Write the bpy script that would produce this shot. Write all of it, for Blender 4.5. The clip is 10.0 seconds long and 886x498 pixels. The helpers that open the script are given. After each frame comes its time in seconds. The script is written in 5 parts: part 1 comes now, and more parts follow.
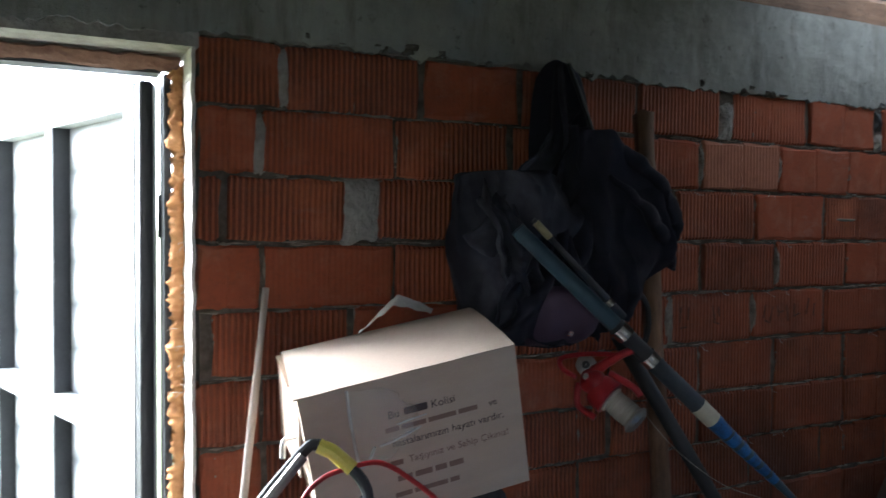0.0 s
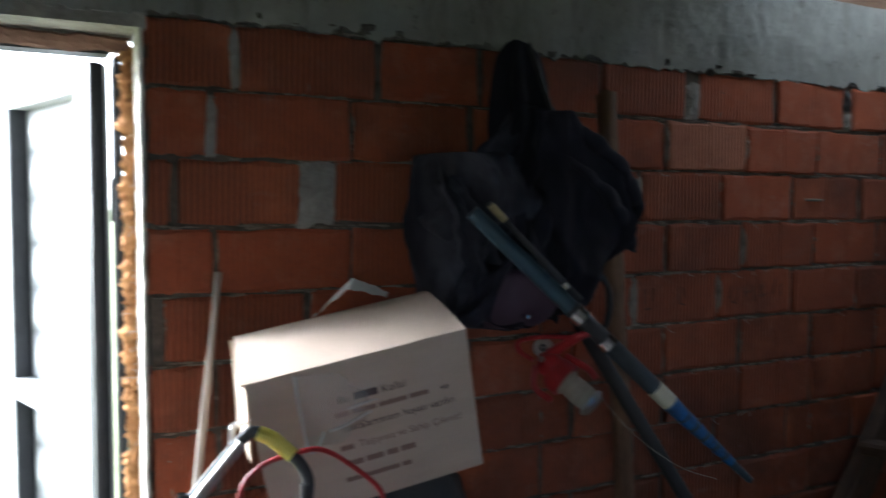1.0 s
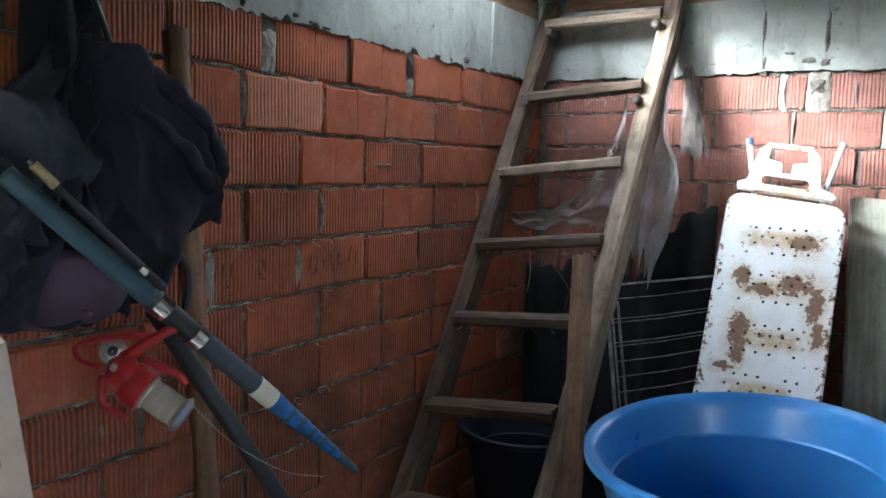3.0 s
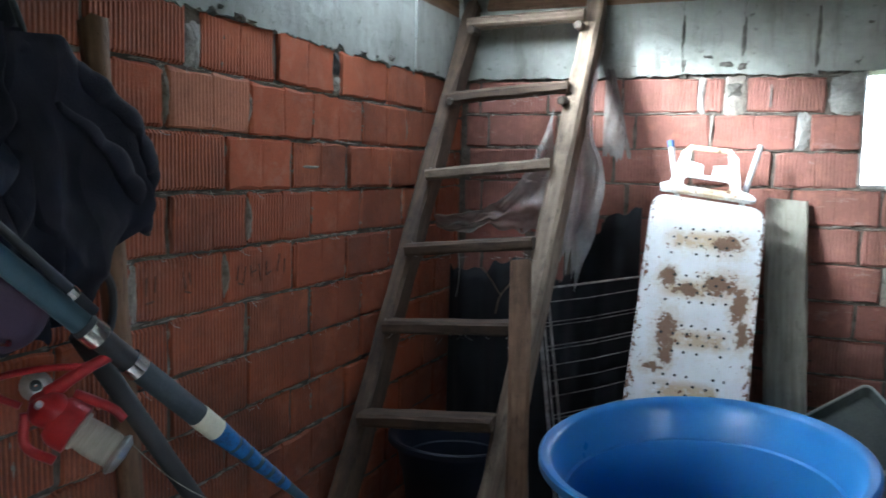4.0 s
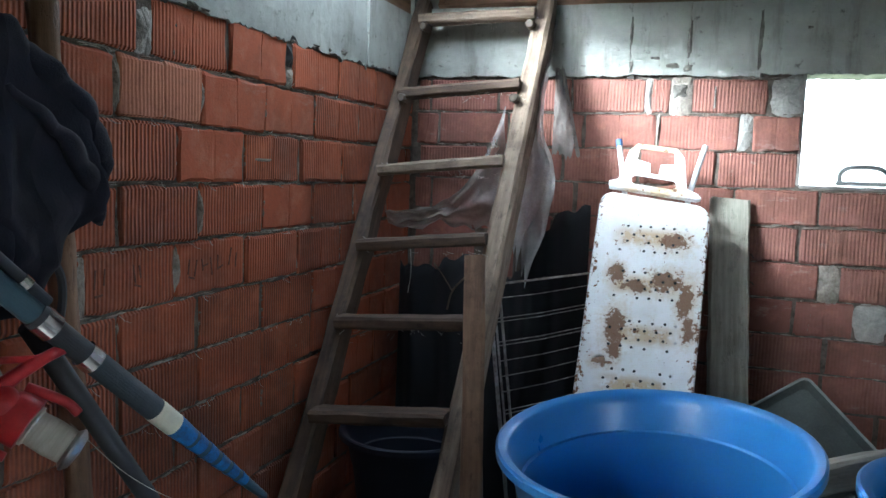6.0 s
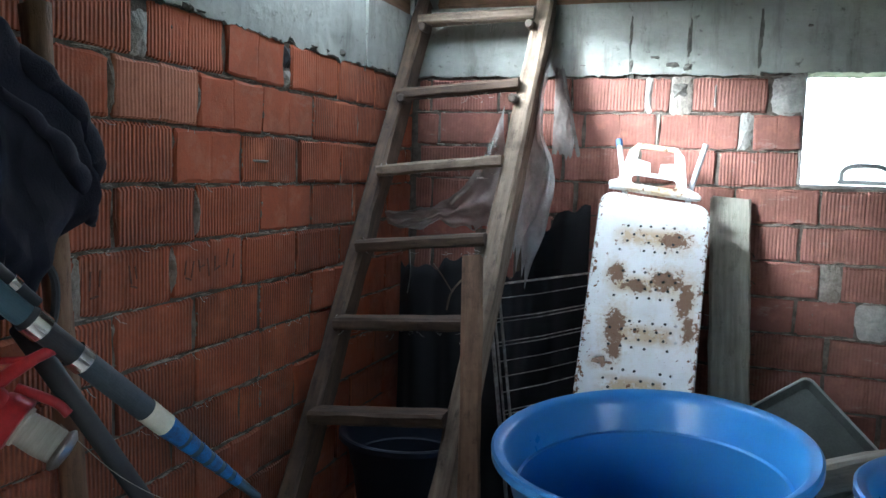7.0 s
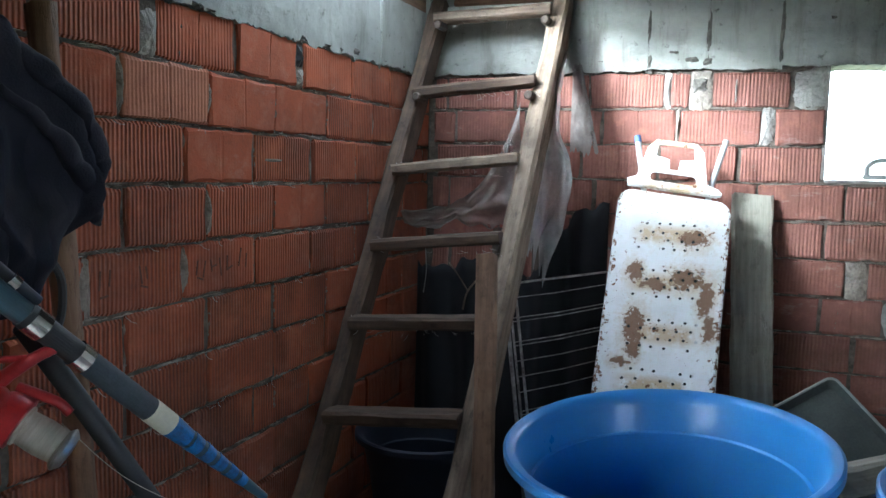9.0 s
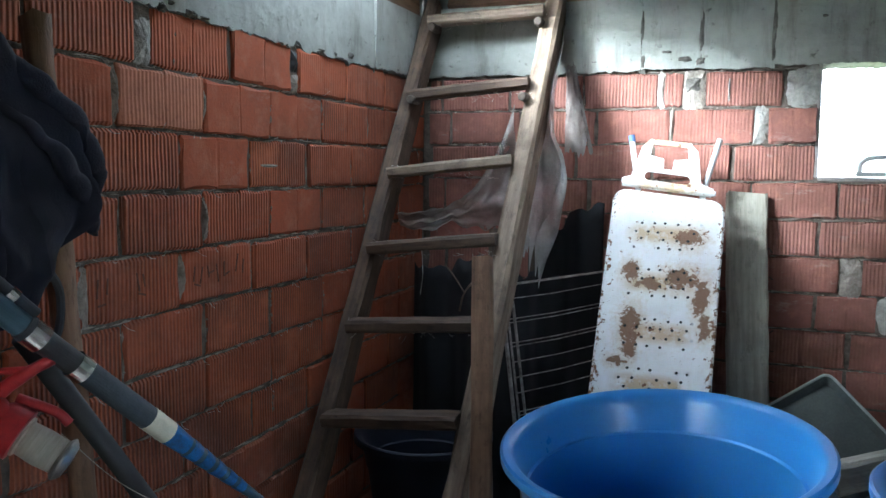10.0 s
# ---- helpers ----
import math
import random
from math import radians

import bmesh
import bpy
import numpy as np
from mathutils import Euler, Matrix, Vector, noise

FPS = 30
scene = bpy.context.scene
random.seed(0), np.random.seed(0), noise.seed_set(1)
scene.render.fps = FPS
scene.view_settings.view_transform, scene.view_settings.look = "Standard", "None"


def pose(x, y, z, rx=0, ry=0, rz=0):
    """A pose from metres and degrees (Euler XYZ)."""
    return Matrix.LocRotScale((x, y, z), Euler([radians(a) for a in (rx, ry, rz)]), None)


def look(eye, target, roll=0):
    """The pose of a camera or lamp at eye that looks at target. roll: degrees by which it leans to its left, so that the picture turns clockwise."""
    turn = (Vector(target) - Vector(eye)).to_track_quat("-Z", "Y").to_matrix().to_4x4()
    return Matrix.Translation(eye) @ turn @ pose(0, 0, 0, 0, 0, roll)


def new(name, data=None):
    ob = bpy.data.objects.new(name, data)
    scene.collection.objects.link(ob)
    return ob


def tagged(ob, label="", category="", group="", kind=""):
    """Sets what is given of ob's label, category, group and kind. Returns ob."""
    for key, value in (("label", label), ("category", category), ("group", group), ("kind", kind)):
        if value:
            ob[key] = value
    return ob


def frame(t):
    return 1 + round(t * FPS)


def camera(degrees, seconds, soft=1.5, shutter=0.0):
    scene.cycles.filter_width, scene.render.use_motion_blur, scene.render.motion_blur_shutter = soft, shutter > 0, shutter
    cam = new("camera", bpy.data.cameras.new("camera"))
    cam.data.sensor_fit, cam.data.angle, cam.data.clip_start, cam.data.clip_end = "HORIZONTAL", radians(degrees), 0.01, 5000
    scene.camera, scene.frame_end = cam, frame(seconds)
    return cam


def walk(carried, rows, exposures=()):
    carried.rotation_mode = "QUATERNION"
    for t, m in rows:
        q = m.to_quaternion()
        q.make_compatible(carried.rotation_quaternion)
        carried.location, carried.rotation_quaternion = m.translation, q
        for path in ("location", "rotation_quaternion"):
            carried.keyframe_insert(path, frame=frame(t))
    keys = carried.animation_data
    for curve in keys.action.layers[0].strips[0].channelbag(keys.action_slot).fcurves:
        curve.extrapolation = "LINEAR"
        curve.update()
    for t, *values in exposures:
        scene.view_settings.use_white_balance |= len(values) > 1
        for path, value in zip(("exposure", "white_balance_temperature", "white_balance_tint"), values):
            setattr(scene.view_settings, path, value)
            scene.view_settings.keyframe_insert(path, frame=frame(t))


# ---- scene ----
cam = camera(57.5, 10.0, soft=1.5, shutter=0.5)
PATH = [
    (0, (0.143, 0.116, 1.594), (1.032, 1.907, 1.535), 0.4),
    (0.5, (0.167, 0.103, 1.6), (0.972, 1.931, 1.513), 0.5),
    (1, (0.225, 0.092, 1.605), (1.129, 1.873, 1.492), 0.2),
    (1.5, (0.247, 0.158, 1.594), (1.514, 1.699, 1.446), 0.6),
    (2, (0.218, 0.245, 1.606), (1.77, 1.496, 1.448), 0.6),
    (2.2, (0.213, 0.273, 1.596), (1.854, 1.404, 1.433), 0.4),
    (3.5, (0.398, 0.515, 1.62), (2.155, 1.45, 1.417), 1.5),
    (4, (0.37, 0.58, 1.625), (2.209, 1.339, 1.427), 1.4),
    (4.5, (0.365, 0.614, 1.61), (2.249, 1.257, 1.416), 1.3),
    (5, (0.354, 0.619, 1.613), (2.246, 1.237, 1.417), 1.3),
    (5.5, (0.355, 0.623, 1.609), (2.248, 1.239, 1.415), 1.9),
    (7, (0.369, 0.592, 1.606), (2.254, 1.231, 1.415), 1.8),
    (7.5, (0.374, 0.579, 1.604), (2.252, 1.241, 1.414), 1.6),
    (8, (0.378, 0.572, 1.605), (2.247, 1.258, 1.414), 1.5),
    (8.5, (0.393, 0.565, 1.601), (2.257, 1.263, 1.412), 1.4),
    (9, (0.403, 0.567, 1.597), (2.267, 1.265, 1.407), 1.3),
    (9.5, (0.393, 0.562, 1.602), (2.257, 1.262, 1.408), 1.2),
    (10, (0.394, 0.556, 1.612), (2.26, 1.25, 1.418), 0.6),
]
walk(cam, [(t, look(eye, target, roll)) for t, eye, target, roll in PATH],
     exposures=[(0.0, 4.35, 5700, 7), (0.5, 3.35, 5700, 6), (0.8, 3.4, 5700, 6), (1.0, 4.2, 5700, 6), (1.2, 5.15, 5650, 5), (1.5, 6.0, 5600, 4), (2.0, 5.85, 5700, 4),
                (3.5, 5.5, 5600, 2), (4.5, 5.45, 5450, 1), (10.0, 5.45, 5450, 1)])

# ---- world and light: an overcast day outside the open door and the small window ----
world = bpy.data.worlds.new("world")
scene.world = world
world.use_nodes = True
wn = world.node_tree
sky = wn.nodes.new("ShaderNodeTexSky")
sky.sky_type = "NISHITA"
sky.sun_disc = False
sky.sun_elevation = radians(28)
sky.sun_rotation = radians(-48)
sky.dust_density, sky.air_density, sky.ozone_density = 1.5, 0.8, 0.6
haze = wn.nodes.new("ShaderNodeHueSaturation")
haze.inputs["Saturation"].default_value = 0.2
wn.links.new(sky.outputs[0], haze.inputs["Color"])
wn.links.new(haze.outputs[0], wn.nodes["Background"].inputs[0])
wn.nodes["Background"].inputs[1].default_value = 0.10

sun = new("sun", bpy.data.lights.new("sun", "SUN"))
sun.data.energy, sun.data.angle, sun.data.color = 0.5, radians(18), (1.0, 0.99, 0.98)
sun.matrix_world = look((-7.5, 6.8, 5.4), (0, 0, 0))


# ---- materials ----


class Nodes:
    def __init__(self, name):
        self.m = bpy.data.materials.new(name)
        self.m.use_nodes = True
        self.t = self.m.node_tree
        self.b = self.t.nodes["Principled BSDF"]

    def n(self, kind, **inputs):
        node = self.t.nodes.new("ShaderNode" + kind)
        for k, v in inputs.items():
            k = k.replace("_", " ")
            if isinstance(v, bpy.types.NodeSocket):
                self.t.links.new(v, node.inputs[k])
            else:
                node.inputs[k].default_value = v
        return node

    def link(self, a, b):
        self.t.links.new(a, b)

    def coords(self, vary=False):
        v = self.n("TexCoord").outputs["Object"]
        if not vary:
            return v
        add = self.n("VectorMath")
        self.link(v, add.inputs[0])
        mul = self.n("VectorMath")
        mul.operation = "SCALE"
        comb = self.n("CombineXYZ")
        r = self.n("ObjectInfo").outputs["Random"]
        for i in range(3):
            self.link(r, comb.inputs[i])
        self.link(comb.outputs[0], mul.inputs[0])
        mul.inputs["Scale"].default_value = 37.0
        self.link(mul.outputs[0], add.inputs[1])
        return add.outputs[0]

    def noise(self, v, scale, detail=4.0, rough=0.6, stretch=None):
        if stretch:
            mp = self.n("Mapping", Vector=v, Scale=stretch)
            v = mp.outputs[0]
        return self.n("TexNoise", Vector=v, Scale=scale, Detail=detail, Roughness=rough).outputs["Fac"]

    def ramp(self, f, stops):
        r = self.n("ValToRGB", Fac=f)
        e = r.color_ramp.elements
        while len(e) < len(stops):
            e.new(0.5)
        for el, (p, c) in zip(e, stops):
            el.position = p
            el.color = (*c, 1) if len(c) == 3 else c
        return r.outputs[0]

    def mix(self, f, a, b):
        m = self.n("Mix")
        m.data_type = "RGBA"
        for s, v in ((m.inputs[0], f), (m.inputs[6], a), (m.inputs[7], b)):
            if isinstance(v, bpy.types.NodeSocket):
                self.link(v, s)
            else:
                s.default_value = (*v, 1) if isinstance(v, tuple) else v
        return m.outputs[2]

    def mask(self, f, lo, hi):
        r = self.n("MapRange", Value=f)
        r.inputs["From Min"].default_value, r.inputs["From Max"].default_value = lo, hi
        return r.outputs[0]

    def math(self, op, a, b):
        m = self.n("Math")
        m.operation = op
        for s, v in zip(m.inputs, (a, b)):
            if isinstance(v, bpy.types.NodeSocket):
                self.link(v, s)
            else:
                s.default_value = v
        return m.outputs[0]

    def bump(self, h, strength, dist, prev=None):
        b = self.n("Bump", Height=h, Strength=strength, Distance=dist)
        if prev is not None:
            self.link(prev, b.inputs["Normal"])
        return b.outputs[0]

    def done(self, color, rough, normal=None, metal=0.0, **more):
        for k, v in (("Base Color", color), ("Roughness", rough), ("Metallic", metal), ("Normal", normal), *more.items()):
            if v is None:
                continue
            k = k.replace("_", " ")
            if isinstance(v, bpy.types.NodeSocket):
                self.link(v, self.b.inputs[k])
            else:
                self.b.inputs[k].default_value = (*v, 1) if isinstance(v, tuple) else v
        return self.m


def plain(name, c1, c2, scale=6.0, fine=80.0, rough=(0.5, 0.8), bump=0.15, metal=0.0, stretch=None, vary=False, **more):
    """A two-scale mottled surface."""
    k = Nodes(name)
    v = k.coords(vary)
    big = k.noise(v, scale, 5, stretch=stretch)
    small = k.noise(v, fine, 3, stretch=stretch)
    both = k.math("ADD", k.math("MULTIPLY", big, 0.7), k.math("MULTIPLY", small, 0.3))
    col = k.ramp(both, [(0.32, c1), (0.68, c2)])
    rg = k.n("MapRange", Value=big)
    rg.inputs["To Min"].default_value, rg.inputs["To Max"].default_value = rough
    return k.done(col, rg.outputs[0], k.bump(small, bump, 0.004), metal, **more)


def brick_material(name, a, b, dust, ridged=1.0):
    k = Nodes(name)
    v = k.coords()
    vv = k.coords(True)
    rnd = k.n("ObjectInfo").outputs["Random"]
    col = k.mix(rnd, a, b)
    world_pos = k.n("NewGeometry").outputs["Position"]
    stain = k.noise(world_pos, 1.9, 6, 0.68)
    col = k.mix(k.math("MULTIPLY", k.mask(stain, 0.43, 0.68), 0.78), col, (0.095, 0.046, 0.030))
    speck = k.noise(vv, 70, 4, 0.7)
    col = k.mix(k.math("MULTIPLY", k.mask(speck, 0.5, 0.72), 0.35), col, (0.16, 0.055, 0.032))
    blotch = k.noise(vv, 14, 5, 0.7)
    col = k.mix(k.math("MULTIPLY", k.mask(blotch, 0.5, 0.8), 0.5), col, (0.42, 0.19, 0.12))
    smear = k.noise(vv, 9, 6, 0.75, (0.6, 1, 1.6))
    col = k.mix(k.math("MULTIPLY", k.mask(smear, 0.60, 0.78), dust), col, (0.42, 0.39, 0.35))
    wave = k.n("TexWave", Vector=v, Scale=23.5, Distortion=0.5, Detail=1.0)
    wave.bands_direction = "X"
    ridge = wave.outputs["Fac"]
    worn = k.mask(k.noise(vv, 5, 3), 0.30, 0.5)
    keep = k.math("MULTIPLY", k.mask(rnd, 0.05, 0.55), worn)
    keep = k.math("MULTIPLY", keep, ridged)
    groove = k.math("MULTIPLY", k.math("SUBTRACT", 1.0, ridge), keep)
    col = k.mix(k.math("MULTIPLY", groove, 0.74), col, (0.085, 0.028, 0.018))
    nm = k.bump(k.math("MULTIPLY", ridge, keep), 1.0, 0.006)
    nm = k.bump(k.noise(vv, 130, 3), 0.35, 0.003, nm)
    return k.done(col, 0.9, nm)


def wood(name, dark, light, grain=(1, 1, 0.07), scale=38.0, rough=(0.65, 0.9), dirt=0.5):
    """Grain runs along the piece's own z axis."""
    k = Nodes(name)
    v = k.coords(True)
    g = k.noise(v, scale, 6, 0.65, grain)
    col = k.ramp(g, [(0.30, dark), (0.70, light)])
    st = k.noise(v, 5, 5, 0.7)
    col = k.mix(k.math("MULTIPLY", k.mask(st, 0.45, 0.72), dirt), col, tuple(c * 0.35 for c in dark))
    grime = k.noise(v, 34, 5, 0.75, (1, 1, 0.45))
    col = k.mix(k.math("MULTIPLY", k.mask(grime, 0.54, 0.68), 0.6 * dirt + 0.15), col, tuple(c * 0.25 for c in dark))
    rg = k.n("MapRange", Value=st)
    rg.inputs["To Min"].default_value, rg.inputs["To Max"].default_value = rough
    return k.done(col, rg.outputs[0], k.bump(k.math("SUBTRACT", g, k.math("MULTIPLY", k.mask(grime, 0.54, 0.68), 0.4)), 0.55, 0.005))


def concrete(name, c1, c2):
    k = Nodes(name)
    v = k.coords()
    big = k.noise(v, 3.2, 6, 0.65)
    col = k.ramp(big, [(0.3, c1), (0.7, c2)])
    pores = k.n("TexVoronoi", Vector=v, Scale=55.0).outputs["Distance"]
    spots = k.math("MULTIPLY", k.mask(k.noise(v, 22, 4, 0.7), 0.60, 0.72), 0.75)
    col = k.mix(spots, col, (0.055, 0.05, 0.042))
    streak = k.noise(v, 7, 5, 0.7, (1.5, 1.5, 0.25))
    col = k.mix(k.math("MULTIPLY", k.mask(streak, 0.52, 0.72), 0.65), col, (0.10, 0.09, 0.075))
    nm = k.bump(k.mask(pores, 0.0, 0.12), 0.25, 0.004)
    nm = k.bump(k.noise(v, 60, 5, 0.7), 0.45, 0.008, nm)
    return k.done(col, 0.92, nm)


def rusty_paint(name):
    """White enamel on the board's own plane: ochre bleeding along the rows of holes, bare rust patches, chipped edges."""
    k = Nodes(name)
    v = k.coords()
    xyz = k.n("SeparateXYZ", Vector=v).outputs
    fine = k.noise(v, 300, 3)
    base = k.mix(k.mask(k.noise(v, 6, 4), 0.4, 0.7), (0.77, 0.78, 0.79), (0.66, 0.665, 0.66))
    ragged = k.math("ADD", k.math("MULTIPLY", k.noise(v, 18, 6, 0.8), 1.3), k.math("MULTIPLY", k.noise(v, 75, 4, 0.75), 1.2))
    field = 0.0
    for x, y, rx, ry in ((-0.105, 0.930, 0.032, 0.040), (0.080, 0.915, 0.065, 0.045), (0.085, 1.075, 0.052, 0.040), (-0.092, 0.725, 0.040, 0.075),
                         (-0.085, 0.640, 0.030, 0.040), (0.150, 0.850, 0.030, 0.070), (-0.12, 0.590, 0.04, 0.02), (0.165, 0.745, 0.022, 0.05),
                         (-0.04, 0.890, 0.05, 0.025), (0.06, 0.35, 0.07, 0.05), (-0.10, 0.22, 0.06, 0.05)):
        mp = k.n("Mapping", Vector=v, Location=(-x / rx, -y / ry, 0), Scale=(1 / rx, 1 / ry, 0))
        ln = k.n("VectorMath", Vector=mp.outputs[0])
        ln.operation = "LENGTH"
        field = k.math("MAXIMUM", k.math("SUBTRACT", 1.0, k.math("MULTIPLY", ln.outputs["Value"], 0.5)), field)
    field = k.math("ADD", field, k.math("SUBTRACT", ragged, 1.25))
    core = k.mask(field, 0.56, 0.60)
    glow = k.mask(field, 0.05, 0.60)
    band = k.math("SINE", k.math("MULTIPLY", k.math("SUBTRACT", xyz[1], 0.846), 33.07), 0.0)
    inner = k.math("SUBTRACT", 1.0, k.mask(k.math("ABSOLUTE", xyz[0], 0.0), 0.09, 0.15))
    bleed = k.math("MULTIPLY", k.math("MULTIPLY", k.mask(band, 0.0, 0.9), inner), k.mask(k.noise(v, 14, 5, 0.75), 0.32, 0.50))
    col = k.mix(k.math("MULTIPLY", k.math("MAXIMUM", bleed, k.math("MULTIPLY", glow, 0.6)), 0.85), base, (0.47, 0.33, 0.165))
    col = k.mix(core, col, k.mix(fine, (0.15, 0.085, 0.052), (0.29, 0.18, 0.12)))
    edge = k.mask(k.math("ABSOLUTE", xyz[0], 0.0), 0.165, 0.20)
    chips = k.mask(k.math("ADD", k.noise(v, 44, 4, 0.7), k.math("ADD", k.math("MULTIPLY", edge, 0.13), k.math("MULTIPLY", bleed, 0.07))), 0.665, 0.675)
    col = k.mix(chips, col, (0.19, 0.10, 0.06))
    rg = k.n("MapRange", Value=k.math("MAXIMUM", core, chips))
    rg.inputs["To Min"].default_value, rg.inputs["To Max"].default_value = 0.35, 0.9
    return k.done(col, rg.outputs[0], k.bump(k.math("SUBTRACT", 1.0, k.math("MAXIMUM", core, chips)), 0.5, 0.002))


def cloth(name, c1, c2, worn):
    """Creased heavy cloth, paler along the creases."""
    k = Nodes(name)
    v = k.coords()
    weave = k.noise(v, 260, 3)
    big = k.noise(v, 6, 5)
    warp = k.noise(v, 4.2, 1.5, 0.45, (1.4, 1, 0.6))
    crease = k.math("SUBTRACT", 1.0, k.math("MINIMUM", k.math("MULTIPLY", k.math("ABSOLUTE", k.math("SUBTRACT", warp, 0.5), 0.0), 10.0), 1.0))
    col = k.ramp(big, [(0.32, c1), (0.68, c2)])
    # The third colour is simply the paler tone along the creases.
    col = k.mix(k.math("MULTIPLY", crease, k.mask(big, 0.4, 0.7)), col, worn)
    nm = k.bump(k.math("ADD", warp, k.math("MULTIPLY", crease, 0.10)), 0.9, 0.13)
    return k.done(col, 0.86, k.bump(weave, 0.35, 0.004, nm))


def film_material(name, dark, light, thin, thick):
    k = Nodes(name)
    v = k.coords()
    f = k.noise(v, 9, 6, 0.7)
    col = k.ramp(f, [(0.3, dark), (0.7, light)])
    m = k.done(col, 0.32, k.bump(k.noise(v, 26, 5, 0.7), 0.8, 0.012))
    a = k.n("MapRange", Value=k.noise(v, 6, 5, 0.7))
    a.inputs["To Min"].default_value, a.inputs["To Max"].default_value = thin, thick
    k.link(a.outputs[0], k.b.inputs["Alpha"])
    return m


BRICK = brick_material("brick_red", (0.34, 0.080, 0.032), (0.46, 0.130, 0.056), 0.28)
BRICK_END = brick_material("brick_end_wall", (0.215, 0.086, 0.066), (0.290, 0.130, 0.103), 0.60, 0.32)
BRICK_DUSTY = brick_material("brick_dusty", (0.44, 0.17, 0.095), (0.44, 0.17, 0.095), 0.45)
BRICK_MARK = plain("dark_scrawl", (0.07, 0.03, 0.022), (0.17, 0.07, 0.045), 40, 200, (0.9, 1.0), 0.3)
MORTAR_DARK = plain("grimy_mortar", (0.05, 0.046, 0.038), (0.16, 0.15, 0.13), 30, 100, (0.9, 1.0), 0.8)
MORTAR = plain("mortar", (0.035, 0.028, 0.022), (0.17, 0.142, 0.115), 24, 90, (0.9, 1.0), 0.8)
MORTAR_MID = plain("mortar_smear", (0.13, 0.11, 0.09), (0.33, 0.295, 0.25), 26, 110, (0.9, 1.0), 0.9)
MORTAR_LIGHT = plain("mortar_patch", (0.20, 0.19, 0.175), (0.42, 0.40, 0.365), 22, 110, (0.9, 1.0), 0.9)
CONCRETE = concrete("beam_concrete", (0.205, 0.21, 0.19), (0.375, 0.38, 0.345))
PLASTER = plain("old_plaster", (0.13, 0.125, 0.12), (0.24, 0.23, 0.22), 3, 60, (0.85, 1.0), 0.5)
FLOOR = plain("dirty_concrete", (0.05, 0.044, 0.038), (0.12, 0.105, 0.092), 2.5, 50, (0.8, 1.0), 0.5)
WOOD_GREY = wood("weathered_wood", (0.115, 0.078, 0.052), (0.29, 0.222, 0.158), dirt=0.7)
WOOD_BROWN = wood("brown_wood", (0.105, 0.055, 0.03), (0.27, 0.155, 0.088))
WOOD_PLANK = wood("grey_plank", (0.25, 0.235, 0.19), (0.46, 0.435, 0.36), dirt=0.3)
WOOD_DARK = wood("old_dark_wood", (0.035, 0.026, 0.02), (0.10, 0.075, 0.055))
WOOD_PALE = wood("pale_stick", (0.36, 0.30, 0.25), (0.54, 0.47, 0.40), dirt=0.2)
BLUE = plain("blue_plastic", (0.042, 0.185, 0.47), (0.060, 0.232, 0.55), 3, 160, (0.22, 0.36), 0.04)
# Near-black blue, far darker than the other tubs.
BLUE_DARK = plain("near_black_blue_plastic", (0.007, 0.011, 0.024), (0.013, 0.020, 0.040), 6, 100, (0.45, 0.7), 0.08)
RUSTY = rusty_paint("chipped_white_enamel")
STEEL = plain("dull_steel", (0.30, 0.28, 0.26), (0.52, 0.50, 0.47), 20, 200, (0.25, 0.5), 0.1, 0.9)
WIRE = plain("rusty_wire", (0.07, 0.045, 0.03), (0.62, 0.59, 0.55), 30, 200, (0.35, 0.6), 0.1, 0.3)
CHROME = plain("chrome", (0.75, 0.75, 0.76), (0.86, 0.86, 0.86), 8, 200, (0.08, 0.2), 0.03, 1.0)
TRAY = plain("zinc_tray", (0.06, 0.07, 0.064), (0.125, 0.138, 0.128), 6, 120, (0.35, 0.6), 0.1, 0.35)
# Lighter metal than the pan.
TRAY_RIM = plain("pale_tray_rim", (0.26, 0.28, 0.27), (0.42, 0.44, 0.42), 9, 140, (0.3, 0.5), 0.1, 0.45)
# Near-black: the corner's shade is put into this sheet's colour.
SHADE_SHEET = plain("near_black_shade_sheet", (0.003, 0.003, 0.005), (0.009, 0.009, 0.012), 7, 160, (0.75, 0.95), 0.2)
# Brown grimy wood, darkened further for the shade on the lower rungs.
WOOD_LADDER = wood("grimy_shaded_ladder_wood", (0.038, 0.022, 0.013), (0.115, 0.072, 0.043), dirt=0.8)
CARD = plain("cardboard", (0.43, 0.34, 0.27), (0.54, 0.435, 0.35), 5, 220, (0.75, 0.95), 0.12, stretch=(1, 1, 3))
CARD_EDGE = plain("cardboard_edge", (0.20, 0.13, 0.085), (0.33, 0.23, 0.15), 30, 240, (0.85, 1.0), 0.6)
INK = plain("print_ink", (0.045, 0.030, 0.032), (0.075, 0.05, 0.05), 60, 300, (0.7, 0.9), 0.0)
INK_FAINT = plain("faint_print", (0.20, 0.125, 0.105), (0.26, 0.17, 0.14), 60, 300, (0.7, 0.9), 0.0)
NAVY = cloth("navy_cloth", (0.003, 0.003, 0.008), (0.009, 0.0085, 0.020), (0.022, 0.021, 0.036))
CLOTH_GREY = cloth("slate_cloth", (0.007, 0.0075, 0.014), (0.027, 0.028, 0.042), (0.072, 0.070, 0.088))
PURPLE = plain("plum_cloth", (0.045, 0.025, 0.045), (0.075, 0.045, 0.075), 6, 260, (0.6, 0.9), 0.3)
BLACK = plain("black_rubber", (0.010, 0.010, 0.011), (0.025, 0.025, 0.027), 9, 160, (0.4, 0.7), 0.1)
ROD_BLUE = plain("teal_rod_blank", (0.020, 0.040, 0.055), (0.035, 0.070, 0.090), 9, 200, (0.25, 0.45), 0.05)
